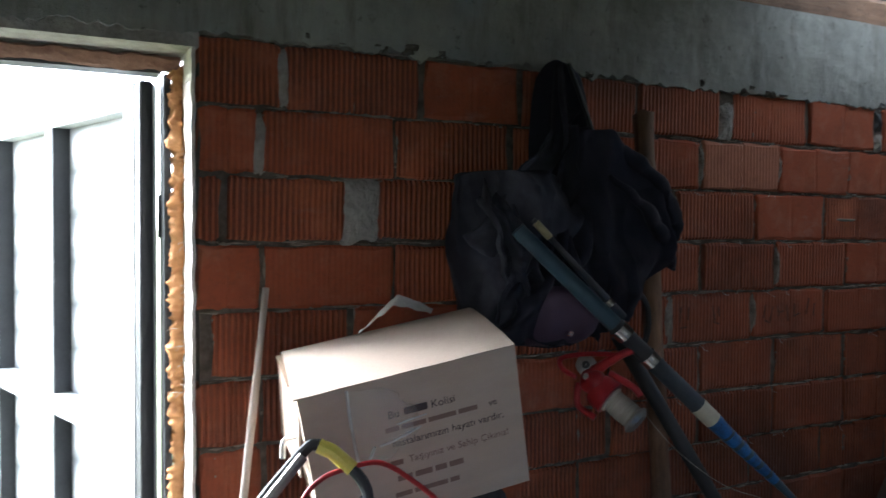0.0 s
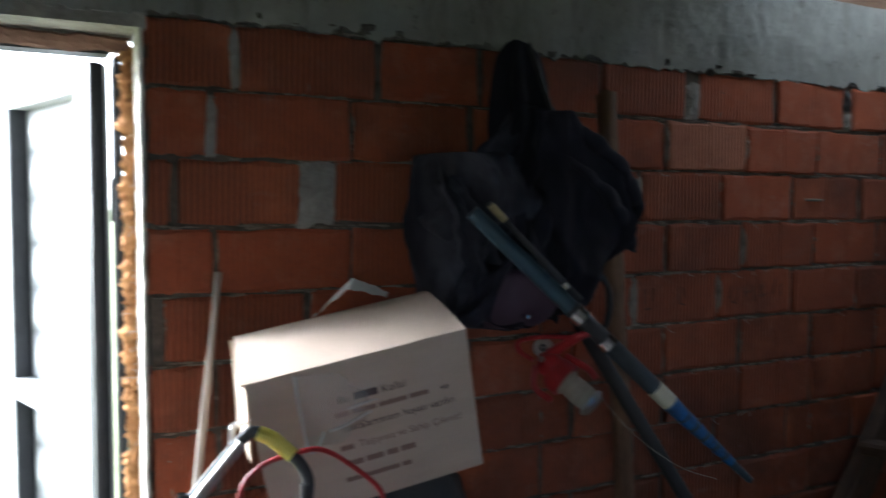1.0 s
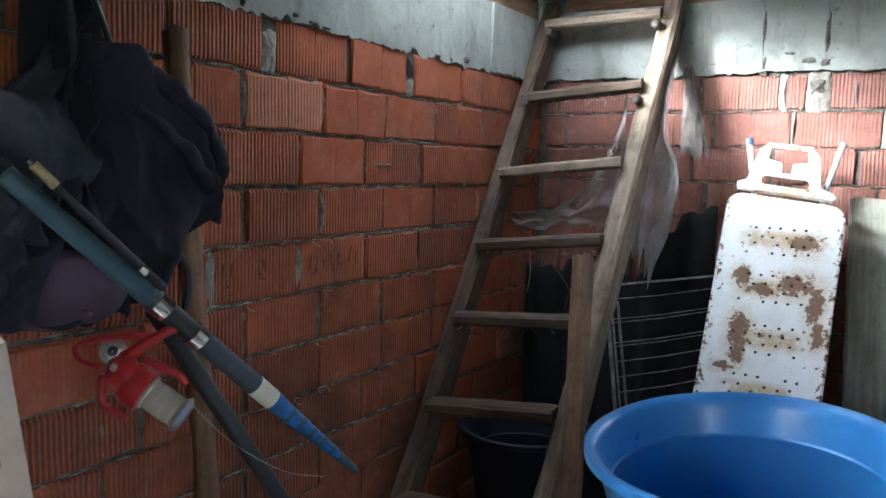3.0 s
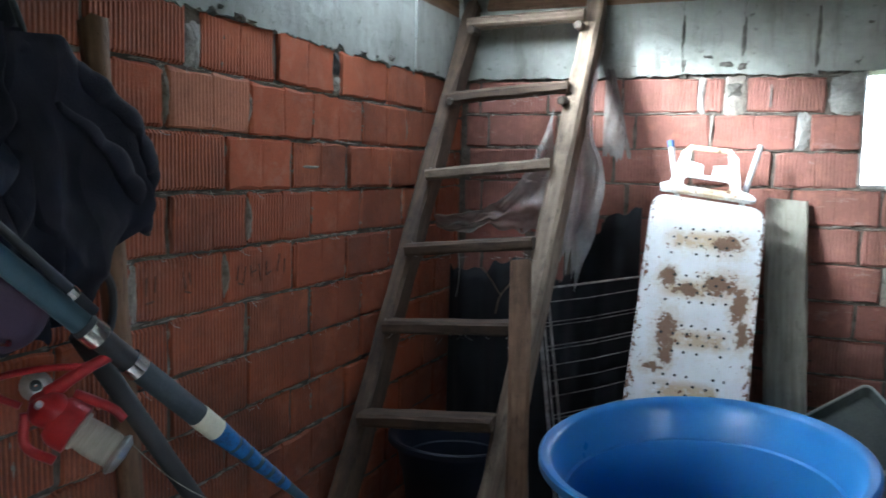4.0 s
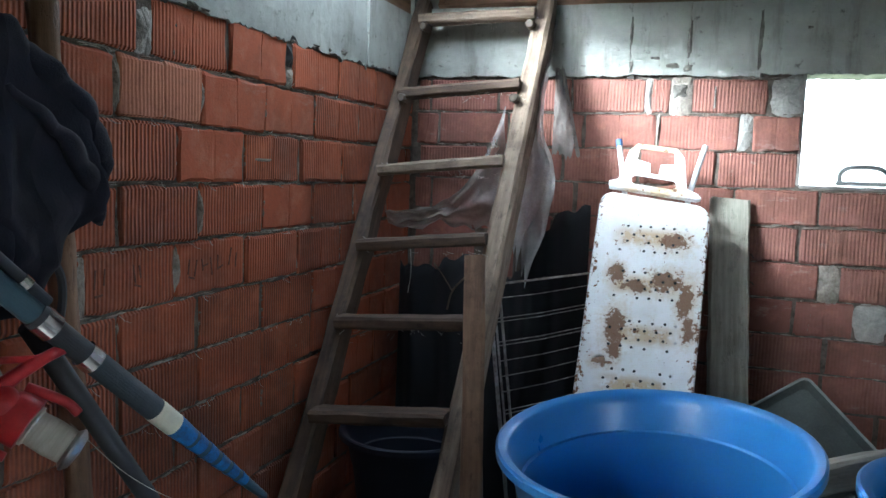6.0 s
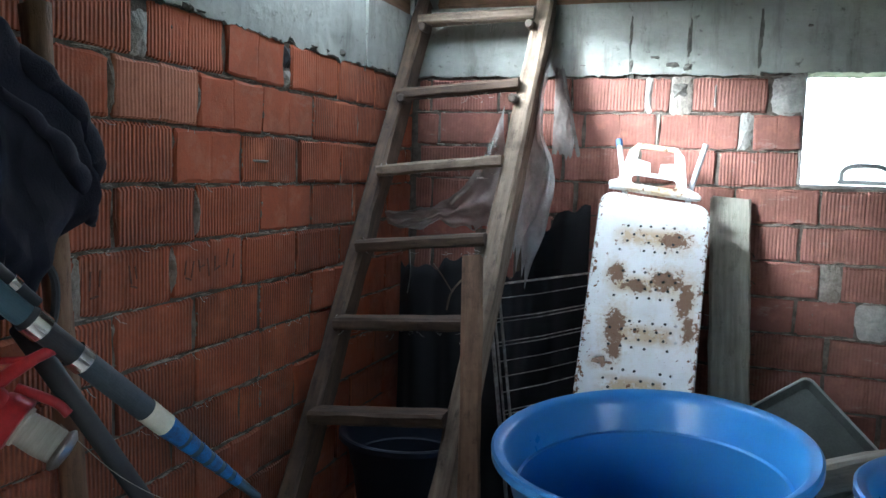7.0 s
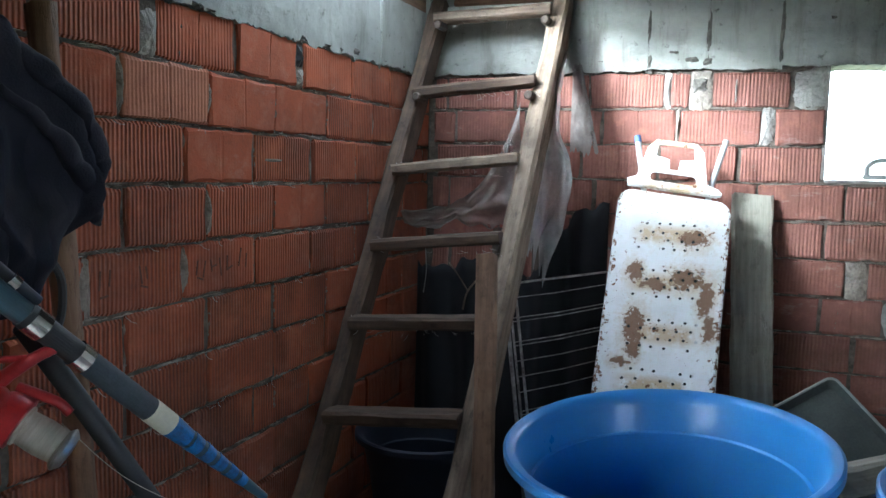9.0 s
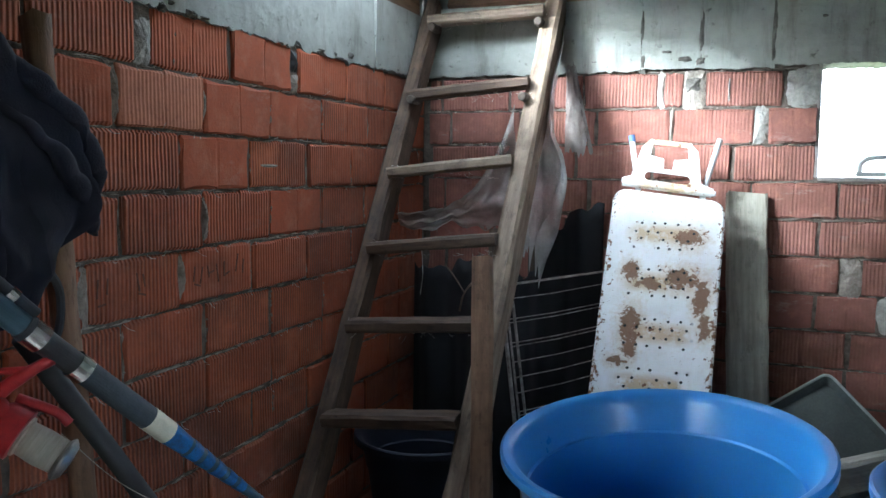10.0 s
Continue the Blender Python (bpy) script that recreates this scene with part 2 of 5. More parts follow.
ROD_GREY = plain("grey_grip", (0.022, 0.030, 0.036), (0.058, 0.068, 0.076), 14, 220, (0.55, 0.8), 0.2)
CREAM = plain("cream_tape", (0.55, 0.50, 0.36), (0.72, 0.67, 0.52), 16, 200, (0.5, 0.7), 0.1)
TAPE_BLUE = plain("bright_blue_tape", (0.010, 0.035, 0.08), (0.015, 0.16, 0.46), 45, 200, (0.35, 0.6), 0.1)
RED = plain("red_metal", (0.24, 0.010, 0.013), (0.44, 0.020, 0.024), 22, 150, (0.3, 0.6), 0.08)
BRASS = plain("golden_winding", (0.22, 0.17, 0.08), (0.42, 0.34, 0.18), 60, 200, (0.35, 0.6), 0.1, 0.3)
YELLOW = plain("yellow_tape", (0.70, 0.56, 0.06), (0.82, 0.70, 0.16), 25, 200, (0.4, 0.6), 0.1)
LINE = plain("wound_line", (0.24, 0.21, 0.165), (0.56, 0.52, 0.43), 9, 150, (0.45, 0.7), 0.6, stretch=(0.6, 0.6, 9))
FOAM_OLD = plain("stained_foam", (0.12, 0.055, 0.04), (0.27, 0.15, 0.105), 14, 90, (0.8, 1.0), 0.8)
# Mortar made paler: the door light on the reveal is in its colour.
MORTAR_LIT = plain("lit_reveal_mortar", (0.42, 0.38, 0.34), (0.66, 0.62, 0.57), 14, 90, (0.85, 1.0), 0.9)
FOAM = plain("orange_foam", (0.40, 0.165, 0.055), (0.68, 0.36, 0.15), 20, 90, (0.8, 1.0), 0.8)
WHITE_METAL = plain("white_door_paint", (0.46, 0.47, 0.48), (0.60, 0.61, 0.62), 5, 120, (0.35, 0.6), 0.06)
DARK_METAL = plain("dark_door_frame", (0.020, 0.021, 0.024), (0.05, 0.052, 0.057), 8, 120, (0.4, 0.65), 0.08)
GROUND = plain("outdoor_ground", (0.15, 0.175, 0.08), (0.33, 0.345, 0.20), 2.5, 14, (0.9, 1.0), 0.4)
WEB = plain("cobweb", (0.40, 0.38, 0.35), (0.60, 0.57, 0.52), 30, 200, (0.8, 1.0), 0.0)
BLUE_CAP = plain("blue_cap", (0.05, 0.10, 0.25), (0.08, 0.15, 0.34), 30, 200, (0.4, 0.6), 0.05)
FILM = film_material("clear_film", (0.24, 0.22, 0.20), (0.52, 0.51, 0.49), 0.25, 0.85)
FILM_WHITE = film_material("dusty_white_film", (0.34, 0.33, 0.315), (0.70, 0.70, 0.69), 0.45, 1.0)
PANEL = plain("grey_white_panel_paint", (0.22, 0.23, 0.24), (0.30, 0.31, 0.32), 5, 120, (0.35, 0.55), 0.05)
TAPE_SHINY = plain("shiny_tape", (0.70, 0.69, 0.67), (0.88, 0.87, 0.85), 30, 100, (0.08, 0.2), 0.5, 0.35)
TAPE_CLEAR = plain("clear_tape", (0.75, 0.72, 0.68), (0.85, 0.83, 0.8), 30, 100, (0.1, 0.25), 0.4, Alpha=0.14)
TAPE_CLEAR.node_tree.nodes["Principled BSDF"].inputs["Alpha"].default_value = 0.22

# ---- mesh tools ----


def part(name, bm, material, parent=None, label="", m=None, smooth=False):
    """Links a bmesh as one mesh object under a thing or a part."""
    me = bpy.data.meshes.new(name)
    bmesh.ops.recalc_face_normals(bm, faces=bm.faces[:])
    bm.to_mesh(me)
    bm.free()
    me.materials.append(material)
    if smooth:
        for p in me.polygons:
            p.use_smooth = True
    ob = new(name, me)
    if m is not None:
        ob.matrix_basis = m
    if parent is not None:
        ob.parent = parent
    if label:
        tagged(ob, label)
    return ob


def thing(name, m, label, category, group="", kind=""):
    ob = new(name)
    ob.empty_display_size = 0.05
    ob.matrix_basis = m
    return tagged(ob, label, category, group, kind)


def box(sx, sy, sz, m=None, bevel=0.0, bm=None):
    bm = bm or bmesh.new()
    vs = bmesh.ops.create_cube(bm, size=1, matrix=(m or Matrix()) @ Matrix.Diagonal((sx, sy, sz, 1)))["verts"]
    if bevel:
        es = list({e for v in vs for e in v.link_edges})
        bmesh.ops.bevel(bm, geom=es, offset=bevel, segments=2, affect="EDGES")
    return bm


def rough_bar(w, d, length, seed, jitter=0.003, cuts=10, bend=0.0, bevel=0.004):
    """A worn bar or board along z, base at z = 0."""
    bm = bmesh.new()
    rng = random.Random(seed)
    rings = []
    c = min(w, d) * 0.12 + bevel
    prof = [(-w / 2 + c, -d / 2), (w / 2 - c, -d / 2), (w / 2, -d / 2 + c), (w / 2, d / 2 - c),
            (w / 2 - c, d / 2), (-w / 2 + c, d / 2), (-w / 2, d / 2 - c), (-w / 2, -d / 2 + c)]
    for i in range(cuts + 1):
        f = i / cuts
        dx = bend * math.sin(f * math.pi)
        rings.append([bm.verts.new((x + dx + rng.uniform(-1, 1) * jitter, y + rng.uniform(-1, 1) * jitter,
                                    f * length + (rng.uniform(-1, 1) * jitter * 2 if i in (0, cuts) else 0))) for x, y in prof])
    for a, b in zip(rings, rings[1:]):
        for j in range(8):
            bm.faces.new((a[j], a[(j + 1) % 8], b[(j + 1) % 8], b[j]))
    bm.faces.new(rings[0][::-1])
    bm.faces.new(rings[-1])
    return bm


def tube(pts, r, n=10, bm=None, caps=True):
    """A round bar through points; r may be one radius or one for each point."""
    bm = bm or bmesh.new()
    pts = [Vector(p) for p in pts]
    rs = r if isinstance(r, (list, tuple)) else [r] * len(pts)
    up = Vector((0.13, 0.31, 0.94))
    rings = []
    for i, p in enumerate(pts):
        d = (pts[min(i + 1, len(pts) - 1)] - pts[max(i - 1, 0)]).normalized()
        if abs(d.dot(up)) > 0.95:
            up = Vector((0.94, 0.1, 0.2))
        a = d.cross(up).normalized()
        b = d.cross(a)
        up = -b if b.dot(up) < 0 else b
        a = d.cross(up).normalized()
        b = a.cross(d)
        rings.append([bm.verts.new(p + rs[i] * (a * math.cos(2 * math.pi * j / n) + b * math.sin(2 * math.pi * j / n))) for j in range(n)])
    for s, t in zip(rings, rings[1:]):
        for j in range(n):
            bm.faces.new((s[j], s[(j + 1) % n], t[(j + 1) % n], t[j]))
    if caps:
        bm.faces.new(rings[0][::-1])
        bm.faces.new(rings[-1])
    return bm


def arc_path(pts, steps=6):
    """Catmull-Rom through the points."""
    p = [Vector(q) for q in pts]
    p = [p[0] * 2 - p[1]] + p + [p[-1] * 2 - p[-2]]
    out = []
    for i in range(1, len(p) - 2):
        for s in range(steps):
            t = s / steps
            out.append(0.5 * ((2 * p[i]) + (p[i + 1] - p[i - 1]) * t + (2 * p[i - 1] - 5 * p[i] + 4 * p[i + 1] - p[i + 2]) * t * t
                              + (3 * p[i] - p[i - 1] - 3 * p[i + 1] + p[i + 2]) * t ** 3))
    out.append(p[-2])
    return out


def lathe(profile, n=64, bm=None):
    bm = bm or bmesh.new()
    rings = [[bm.verts.new((r * math.cos(2 * math.pi * j / n), r * math.sin(2 * math.pi * j / n), z)) for j in range(n)] for r, z in profile]
    for i in range(1, len(profile) - 1):
        (a, b), (c, d), (e, f) = profile[i - 1:i + 2]
        turn = abs(math.remainder(math.atan2(f - d, e - c) - math.atan2(d - b, c - a), 2 * math.pi))
        if turn > 0.6:
            for j in range(n):
                bm.edges.new((rings[i][j], rings[i][(j + 1) % n])).smooth = False
    for s, t in zip(rings, rings[1:]):
        for j in range(n):
            bm.faces.new((s[j], s[(j + 1) % n], t[(j + 1) % n], t[j]))
    return bm


def plate(outline, holes, thick):
    """A flat plate in the xy plane with holes through it."""
    bm = bmesh.new()
    edges = []
    for loop in [outline] + holes:
        vs = [bm.verts.new((x, y, 0)) for x, y in loop]
        edges += [bm.edges.new((vs[i], vs[(i + 1) % len(vs)])) for i in range(len(vs))]
    bmesh.ops.triangle_fill(bm, edges=edges, use_beauty=True, use_dissolve=False)
    ex = bmesh.ops.extrude_face_region(bm, geom=bm.faces[:])
    bmesh.ops.translate(bm, verts=[g for g in ex["geom"] if isinstance(g, bmesh.types.BMVert)], vec=(0, 0, thick))
    return bm


def rounded_rect(x0, y0, x1, y1, r, n=5):
    out = []
    for cx, cy, a in ((x1 - r, y1 - r, 0), (x0 + r, y1 - r, 90), (x0 + r, y0 + r, 180), (x1 - r, y0 + r, 270)):
        out += [(cx + r * math.cos(radians(a + 90 * i / n)), cy + r * math.sin(radians(a + 90 * i / n))) for i in range(n + 1)]
    return out


def sheet(fn, nu, nv, thick=0.0):
    """A curved sheet: fn(u, v) gives the place, u and v from 0 to 1."""
    bm = bmesh.new()
    g = [[bm.verts.new(fn(i / nu, j / nv)) for j in range(nv + 1)] for i in range(nu + 1)]
    for i in range(nu):
        for j in range(nv):
            bm.faces.new((g[i][j], g[i + 1][j], g[i + 1][j + 1], g[i][j + 1]))
    if thick:
        bmesh.ops.recalc_face_normals(bm, faces=bm.faces[:])
        bmesh.ops.solidify(bm, geom=bm.faces[:], thickness=thick)
    return bm


def cloth_lobe(radii, seed, fold=0.10, ridges=5.0, sag=0.25, nu=56, nv=40):
    """A soft, folded body of cloth hanging round its own centre."""
    off = Vector((seed * 3.1, seed * 1.7, seed * 5.3))

    def at(u, v):
        a, b = 2 * math.pi * u, math.pi * (v - 0.5)
        d = Vector((math.cos(b) * math.cos(a), math.cos(b) * math.sin(a), math.sin(b)))
        q = Vector((d.x * 1.6, d.y * 1.6, d.z * 0.8)) + off
        lump = noise.noise(q * 1.1) * 0.22
        crease = (1 - abs(noise.noise(q * ridges * 0.45)) * 2) * fold
        fine = noise.noise(q * 7) * 0.02
        k = 1 + lump + crease + fine
        w = 1 + sag * (-d.z) * 0.6
        return Vector((d.x * radii[0] * k * w, d.y * radii[1] * k * w, d.z * radii[2] * k))
    bm = sheet(at, nu, nv)
    bmesh.ops.remove_doubles(bm, verts=bm.verts[:], dist=0.0005)
    return bm


def text_mesh(body, size, thick=0.0004):
    cu = bpy.data.curves.new("lettering", "FONT")
    cu.body, cu.size, cu.extrude = body, size, thick
    tmp = bpy.data.objects.new("lettering", cu)
    scene.collection.objects.link(tmp)
    me = bpy.data.meshes.new_from_object(tmp.evaluated_get(bpy.context.evaluated_depsgraph_get()))
    bpy.data.objects.remove(tmp)
    bm = bmesh.new()
    bm.from_mesh(me)
    bpy.data.meshes.remove(me)
    bpy.data.curves.remove(cu)
    return bm


def frame_of(origin, ex, ey):
    """A pose from an origin, the way of x and a way near y."""
    ex = Vector(ex).normalized()
    ez = ex.cross(Vector(ey)).normalized()
    ey = ez.cross(ex)
    m = Matrix((ex, ey, ez)).transposed().to_4x4()
    m.translation = origin
    return m


def along(a, b):
    """A pose at a whose z axis runs to b, and the length."""
    a, b = Vector(a), Vector(b)
    m = (b - a).to_track_quat("Z", "Y").to_matrix().to_4x4()
    m.translation = a
    return m, (b - a).length


# ---- the large structure ----
YA, XB = 1.906, 3.78          # faces of the long brick wall and of the end wall
XC, YD, TOP = -1.3, -1.5, 2.45  # back walls and the underside of the ceiling
THICK = 0.20
BEAM = 2.0                    # underside of the concrete ring beam
DOOR_L, DOOR_R = -0.76, 0.442
WIN_Y0, WIN_Y1, WIN_Z0, WIN_Z1 = -0.20, 0.30, 1.598, 2.03
COURSE, COURSE_E = 0.150, 0.1435   # course heights of the long wall and of the end wall

ground = part("ground", sheet(lambda u, v: ((u - 0.5) * 400, (v - 0.5) * 400, -0.06), 40, 40), GROUND)
tagged(ground, "green grassy ground outside the shed", "ground", kind="structure")
floor = part("floor", box(XB - XC + 0.4, YA - YD + 0.4, 0.1, pose((XB + XC) / 2, (YA + YD) / 2, -0.05)), FLOOR)
tagged(floor, "dirty grey concrete shed floor", "floor", kind="structure")


def slab(name, material, boxes, label, category="wall"):
    bm = bmesh.new()
    for x0, x1, y0, y1, z0, z1 in boxes:
        box(x1 - x0, y1 - y0, z1 - z0, pose((x0 + x1) / 2, (y0 + y1) / 2, (z0 + z1) / 2), bm=bm)
    return tagged(part(name, bm, material), label, category, kind="structure")


REC = 0.010  # the bricks stand this far out of the mortar
wall_north = slab("wall_north", MORTAR, [
    (DOOR_R + 0.006, XB + THICK, YA + REC, YA + THICK, 0, BEAM),
    (XC - THICK, DOOR_L, YA + REC, YA + THICK, 0, BEAM)], "unplastered red hollow brick wall with grey mortar")
wall_east = slab("wall_east", MORTAR, [
    (XB + REC, XB + THICK, YD, WIN_Y0, 0, BEAM + 0.04), (XB + REC, XB + THICK, WIN_Y1, YA + REC - 0.002, 0, BEAM + 0.04),
    (XB + REC, XB + THICK, WIN_Y0, WIN_Y1, 0, WIN_Z0)], "unplastered red hollow brick end wall with a small window hole")
slab("wall_west", PLASTER, [(XC - THICK, XC, YD - THICK, YA, 0, TOP)], "dim grey plastered back wall")
# Unseen side wall; its opening is added to let fill light in.
slab("wall_south", PLASTER, [(XC, XB + THICK, YD - THICK, YD, 0, 1.25), (XC, XB + THICK, YD - THICK, YD, 2.1, TOP), (XC, -1.15, YD - THICK, YD, 1.25, 2.1),
     (-0.15, XB + THICK, YD - THICK, YD, 1.25, 2.1)], "dim grey plastered side wall, unseen, with an added opening for fill light")


def beam_piece(x0, x1, z0, z1, depth, seed, rag=0.024):
    """A length of cast beam along x, face at y = 0, with a ragged lower edge."""
    nx, nz = max(4, int((x1 - x0) / 0.009)), 14

    def at(u, v):
        x, z = x0 + (x1 - x0) * u, z0 + (z1 - z0) * v
        q = Vector((x * 6, seed * 7.7, z * 6))
        dz = (noise.noise(Vector((x * 14, seed, 0))) * rag + noise.noise(Vector((x * 47, seed, 3))) * rag * 0.55 + noise.noise(Vector((x * 110, seed, 6))) * rag * 0.3) * (1 - v) ** 3
        x += 0.007 * noise.noise(Vector((z * 25, seed, 9))) * (abs(2 * u - 1) > 0.99)
        return (x, noise.noise(q) * 0.006 + noise.noise(q * 5) * 0.0025, z + dz)
    bm = sheet(at, nx, nz)
    ex = bmesh.ops.extrude_face_region(bm, geom=bm.faces[:])
    bmesh.ops.translate(bm, verts=[g for g in ex["geom"] if isinstance(g, bmesh.types.BMVert)], vec=(0, depth, 0))
    return bm


def ring_beam(name, cuts, z0, z1, m, label, seed, rag=0.022):
    e = thing(name, m, label, "beam", kind="structure")
    for i, (a, b) in enumerate(zip(cuts, cuts[1:])):
        part("cast_length", beam_piece(a + 0.0004, b - 0.0004, z0 + 0.006 * (i % 2), z1, 0.19, seed + i, rag), CONCRETE, e,
             m=pose(0, 0.004 * ((i * 7) % 3), 0))
    part("core", box(cuts[-1] - cuts[0] - 0.02, 0.17, z1 - z0 - 0.05, pose((cuts[0] + cuts[-1]) / 2, 0.103, (z0 + z1) / 2 + 0.02)), MORTAR, e)
    return e


ring_beam("ring_beam_north", [XC, 0.40, 1.62, 3.24, XB + 0.18], BEAM - 0.004, 2.27, pose(0, YA - 0.012, 0),
          "rough grey cast concrete ring beam with stains", 1)
ring_beam("ring_beam_east", [-YA + 0.004, -0.97, -0.74, -0.47, 1.5], BEAM + 0.018, 2.31, pose(XB - 0.012, 0, 0, 0, 0, -90),
          "rough grey cast concrete ring beam with cracks", 11, 0.011)

plate_n = part("wall_plate", rough_bar(0.10, 0.07, XB - XC - 0.12, 3, 0.004, 30), WOOD_BROWN, m=pose(XC + 0.05, YA + 0.04, 2.31, 0, 90, 0))
tagged(plate_n, "brown timber wall plate lying on the concrete beam", "timber", kind="structure")
plate_e = part("wall_plate", rough_bar(0.10, 0.07, YA - YD - 0.2, 4, 0.004, 24), WOOD_BROWN, m=pose(XB + 0.05, YD + 0.1, 2.35, -90, 0, 0))
tagged(plate_e, "brown timber wall plate lying on the end beam", "timber", kind="structure")

HX0, HX1, HY0, HY1 = 2.30, 3.22, 1.33, 2.40   # opening in the ceiling along the long wall, by the ladder
bm = bmesh.new()
rng = random.Random(5)
y = YD
while y < YA + 0.18:
    w = rng.uniform(0.13, 0.19)
    if y + w > HY0 > y:
        w = HY0 - y
    x1 = HX0 if y >= HY0 - 0.001 else XB + THICK
    if y < HY1 < y + w:
        w = HY1 - y
    if y >= HY1 - 0.001:
        x1 = XB + THICK
    box(x1 - XC + 0.2, w - 0.006, 0.022, pose((x1 + XC - 0.2) / 2, y + w / 2, TOP + 0.011 + rng.uniform(0, 0.006)), bm=bm)
    if x1 == HX0:
        box(XB - HX1, w - 0.006, 0.022, pose((XB + HX1) / 2, y + w / 2, TOP + 0.013), bm=bm)
    y += w
ceiling = tagged(part("ceiling", bm, WOOD_DARK), "dark old boarded ceiling with an open hatch", "ceiling", kind="structure")
slab("roof_slab", CONCRETE, [(XC - 0.4, XB + 0.5, YD - 0.4, HY0, TOP + 0.06, TOP + 0.16), (XC - 0.4, HX0, HY0, YA + 0.4, TOP + 0.06, TOP + 0.16), (HX1, XB + 0.5, HY0, YA + 0.4, TOP + 0.06, TOP + 0.16)], "grey roof slab over the boards", "roof")
slab("gable", CONCRETE, [(XB + 0.102, XB + THICK - 0.003, YD + 0.01, YA + THICK - 0.01, 2.29, 2.99), (XB - 0.05, XB + THICK, YA - 0.008, YA + 0.19, 2.272, 3.0), (XB + 0.004, XB + THICK, YD, YA + THICK, 2.40, 3.0)], "grey gable wall above the end beam", "wall")
slab("eaves_board", WOOD_DARK, [(XC, XB, YA + 0.02, YA + 0.06, 2.35, 2.43)], "dark board above the wall plate", "board")
for i, jx in enumerate((-0.7, 0.1, 0.9, 1.75, 2.55, 3.3)):
    ln = (YA if jx < HX0 else HY0) - YD + 0.1
    jo = part("ceiling_joist", rough_bar(0.07, 0.06, ln, 20 + i, 0.004, 18), WOOD_DARK, m=pose(jx, YD - 0.02, TOP - 0.035, -90, 0, 0))
    tagged(jo, "dark rough timber ceiling joist", "joist", "ceiling joists", "structure")

# ---- doorway with an open metal door ----
jamb = thing("door_jamb", pose(DOOR_R, YA, 0), "rough lit mortar edge of the doorway", "jamb", kind="structure")


def jamb_strip(u, v):
    z = BEAM * v
    return (-0.004 + 0.004 * noise.noise(Vector((u * 3, z * 22, 1))), 0.001 + 0.118 * u + 0.004 * noise.noise(Vector((u * 2, z * 30, 5))), z)


part("reveal", sheet(jamb_strip, 6, 160, 0.008), MORTAR_LIT, jamb)
foam_n = 420


def foam_at(u, v):
    z = 0.25 + 1.70 * v
    a = 2 * math.pi * u
    r = 0.018 + 0.012 * noise.noise(Vector((z * 31, 2, u))) + 0.011 * noise.noise(Vector((math.cos(a) * 2, z * 75, math.sin(a) * 2))) + 0.006 * noise.noise(Vector((math.cos(a) * 4, z * 160, math.sin(a) * 4)))
    return (-0.022 + r * math.cos(a) + 0.005 * noise.noise(Vector((0, z * 9, 4))), 0.125 + r * math.sin(a), z)


part("foam_bead", sheet(foam_at, 16, foam_n), FOAM, jamb, "ragged orange expanding foam", smooth=True)
part("foam_strip", sheet(lambda u, v: (-1.19 + 1.17 * v, 0.10 + 0.05 * u,
                 1.965 - 0.02 * math.sin(math.pi * u) + 0.008 * noise.noise(Vector((v * 30, u * 3, 9)))), 6, 90, 0.01), FOAM_OLD, jamb, "dark stained foam under the lintel")

slab("lintel_soffit", MORTAR_LIGHT, [(DOOR_L - 0.02, DOOR_R + 0.003, YA - 0.004, YA + 0.175, 1.970, 2.06)], "rough mortar under the door lintel", "lintel")
door_frame = thing("door_frame", pose(0, YA + 0.16, 0), "dark painted steel door frame", "door frame", kind="structure")
part("upright", box(0.016, 0.07, 1.93, pose(DOOR_R - 0.044, 0, 0.965), 0.003), DARK_METAL, door_frame)
part("upright", box(0.022, 0.07, 1.93, pose(DOOR_L + 0.03, 0, 0.965), 0.003), DARK_METAL, door_frame)
part("head", box(DOOR_R - DOOR_L - 0.09, 0.07, 0.022, pose((DOOR_L + DOOR_R) / 2 - 0.01, 0, 1.942), 0.003), DARK_METAL, door_frame)


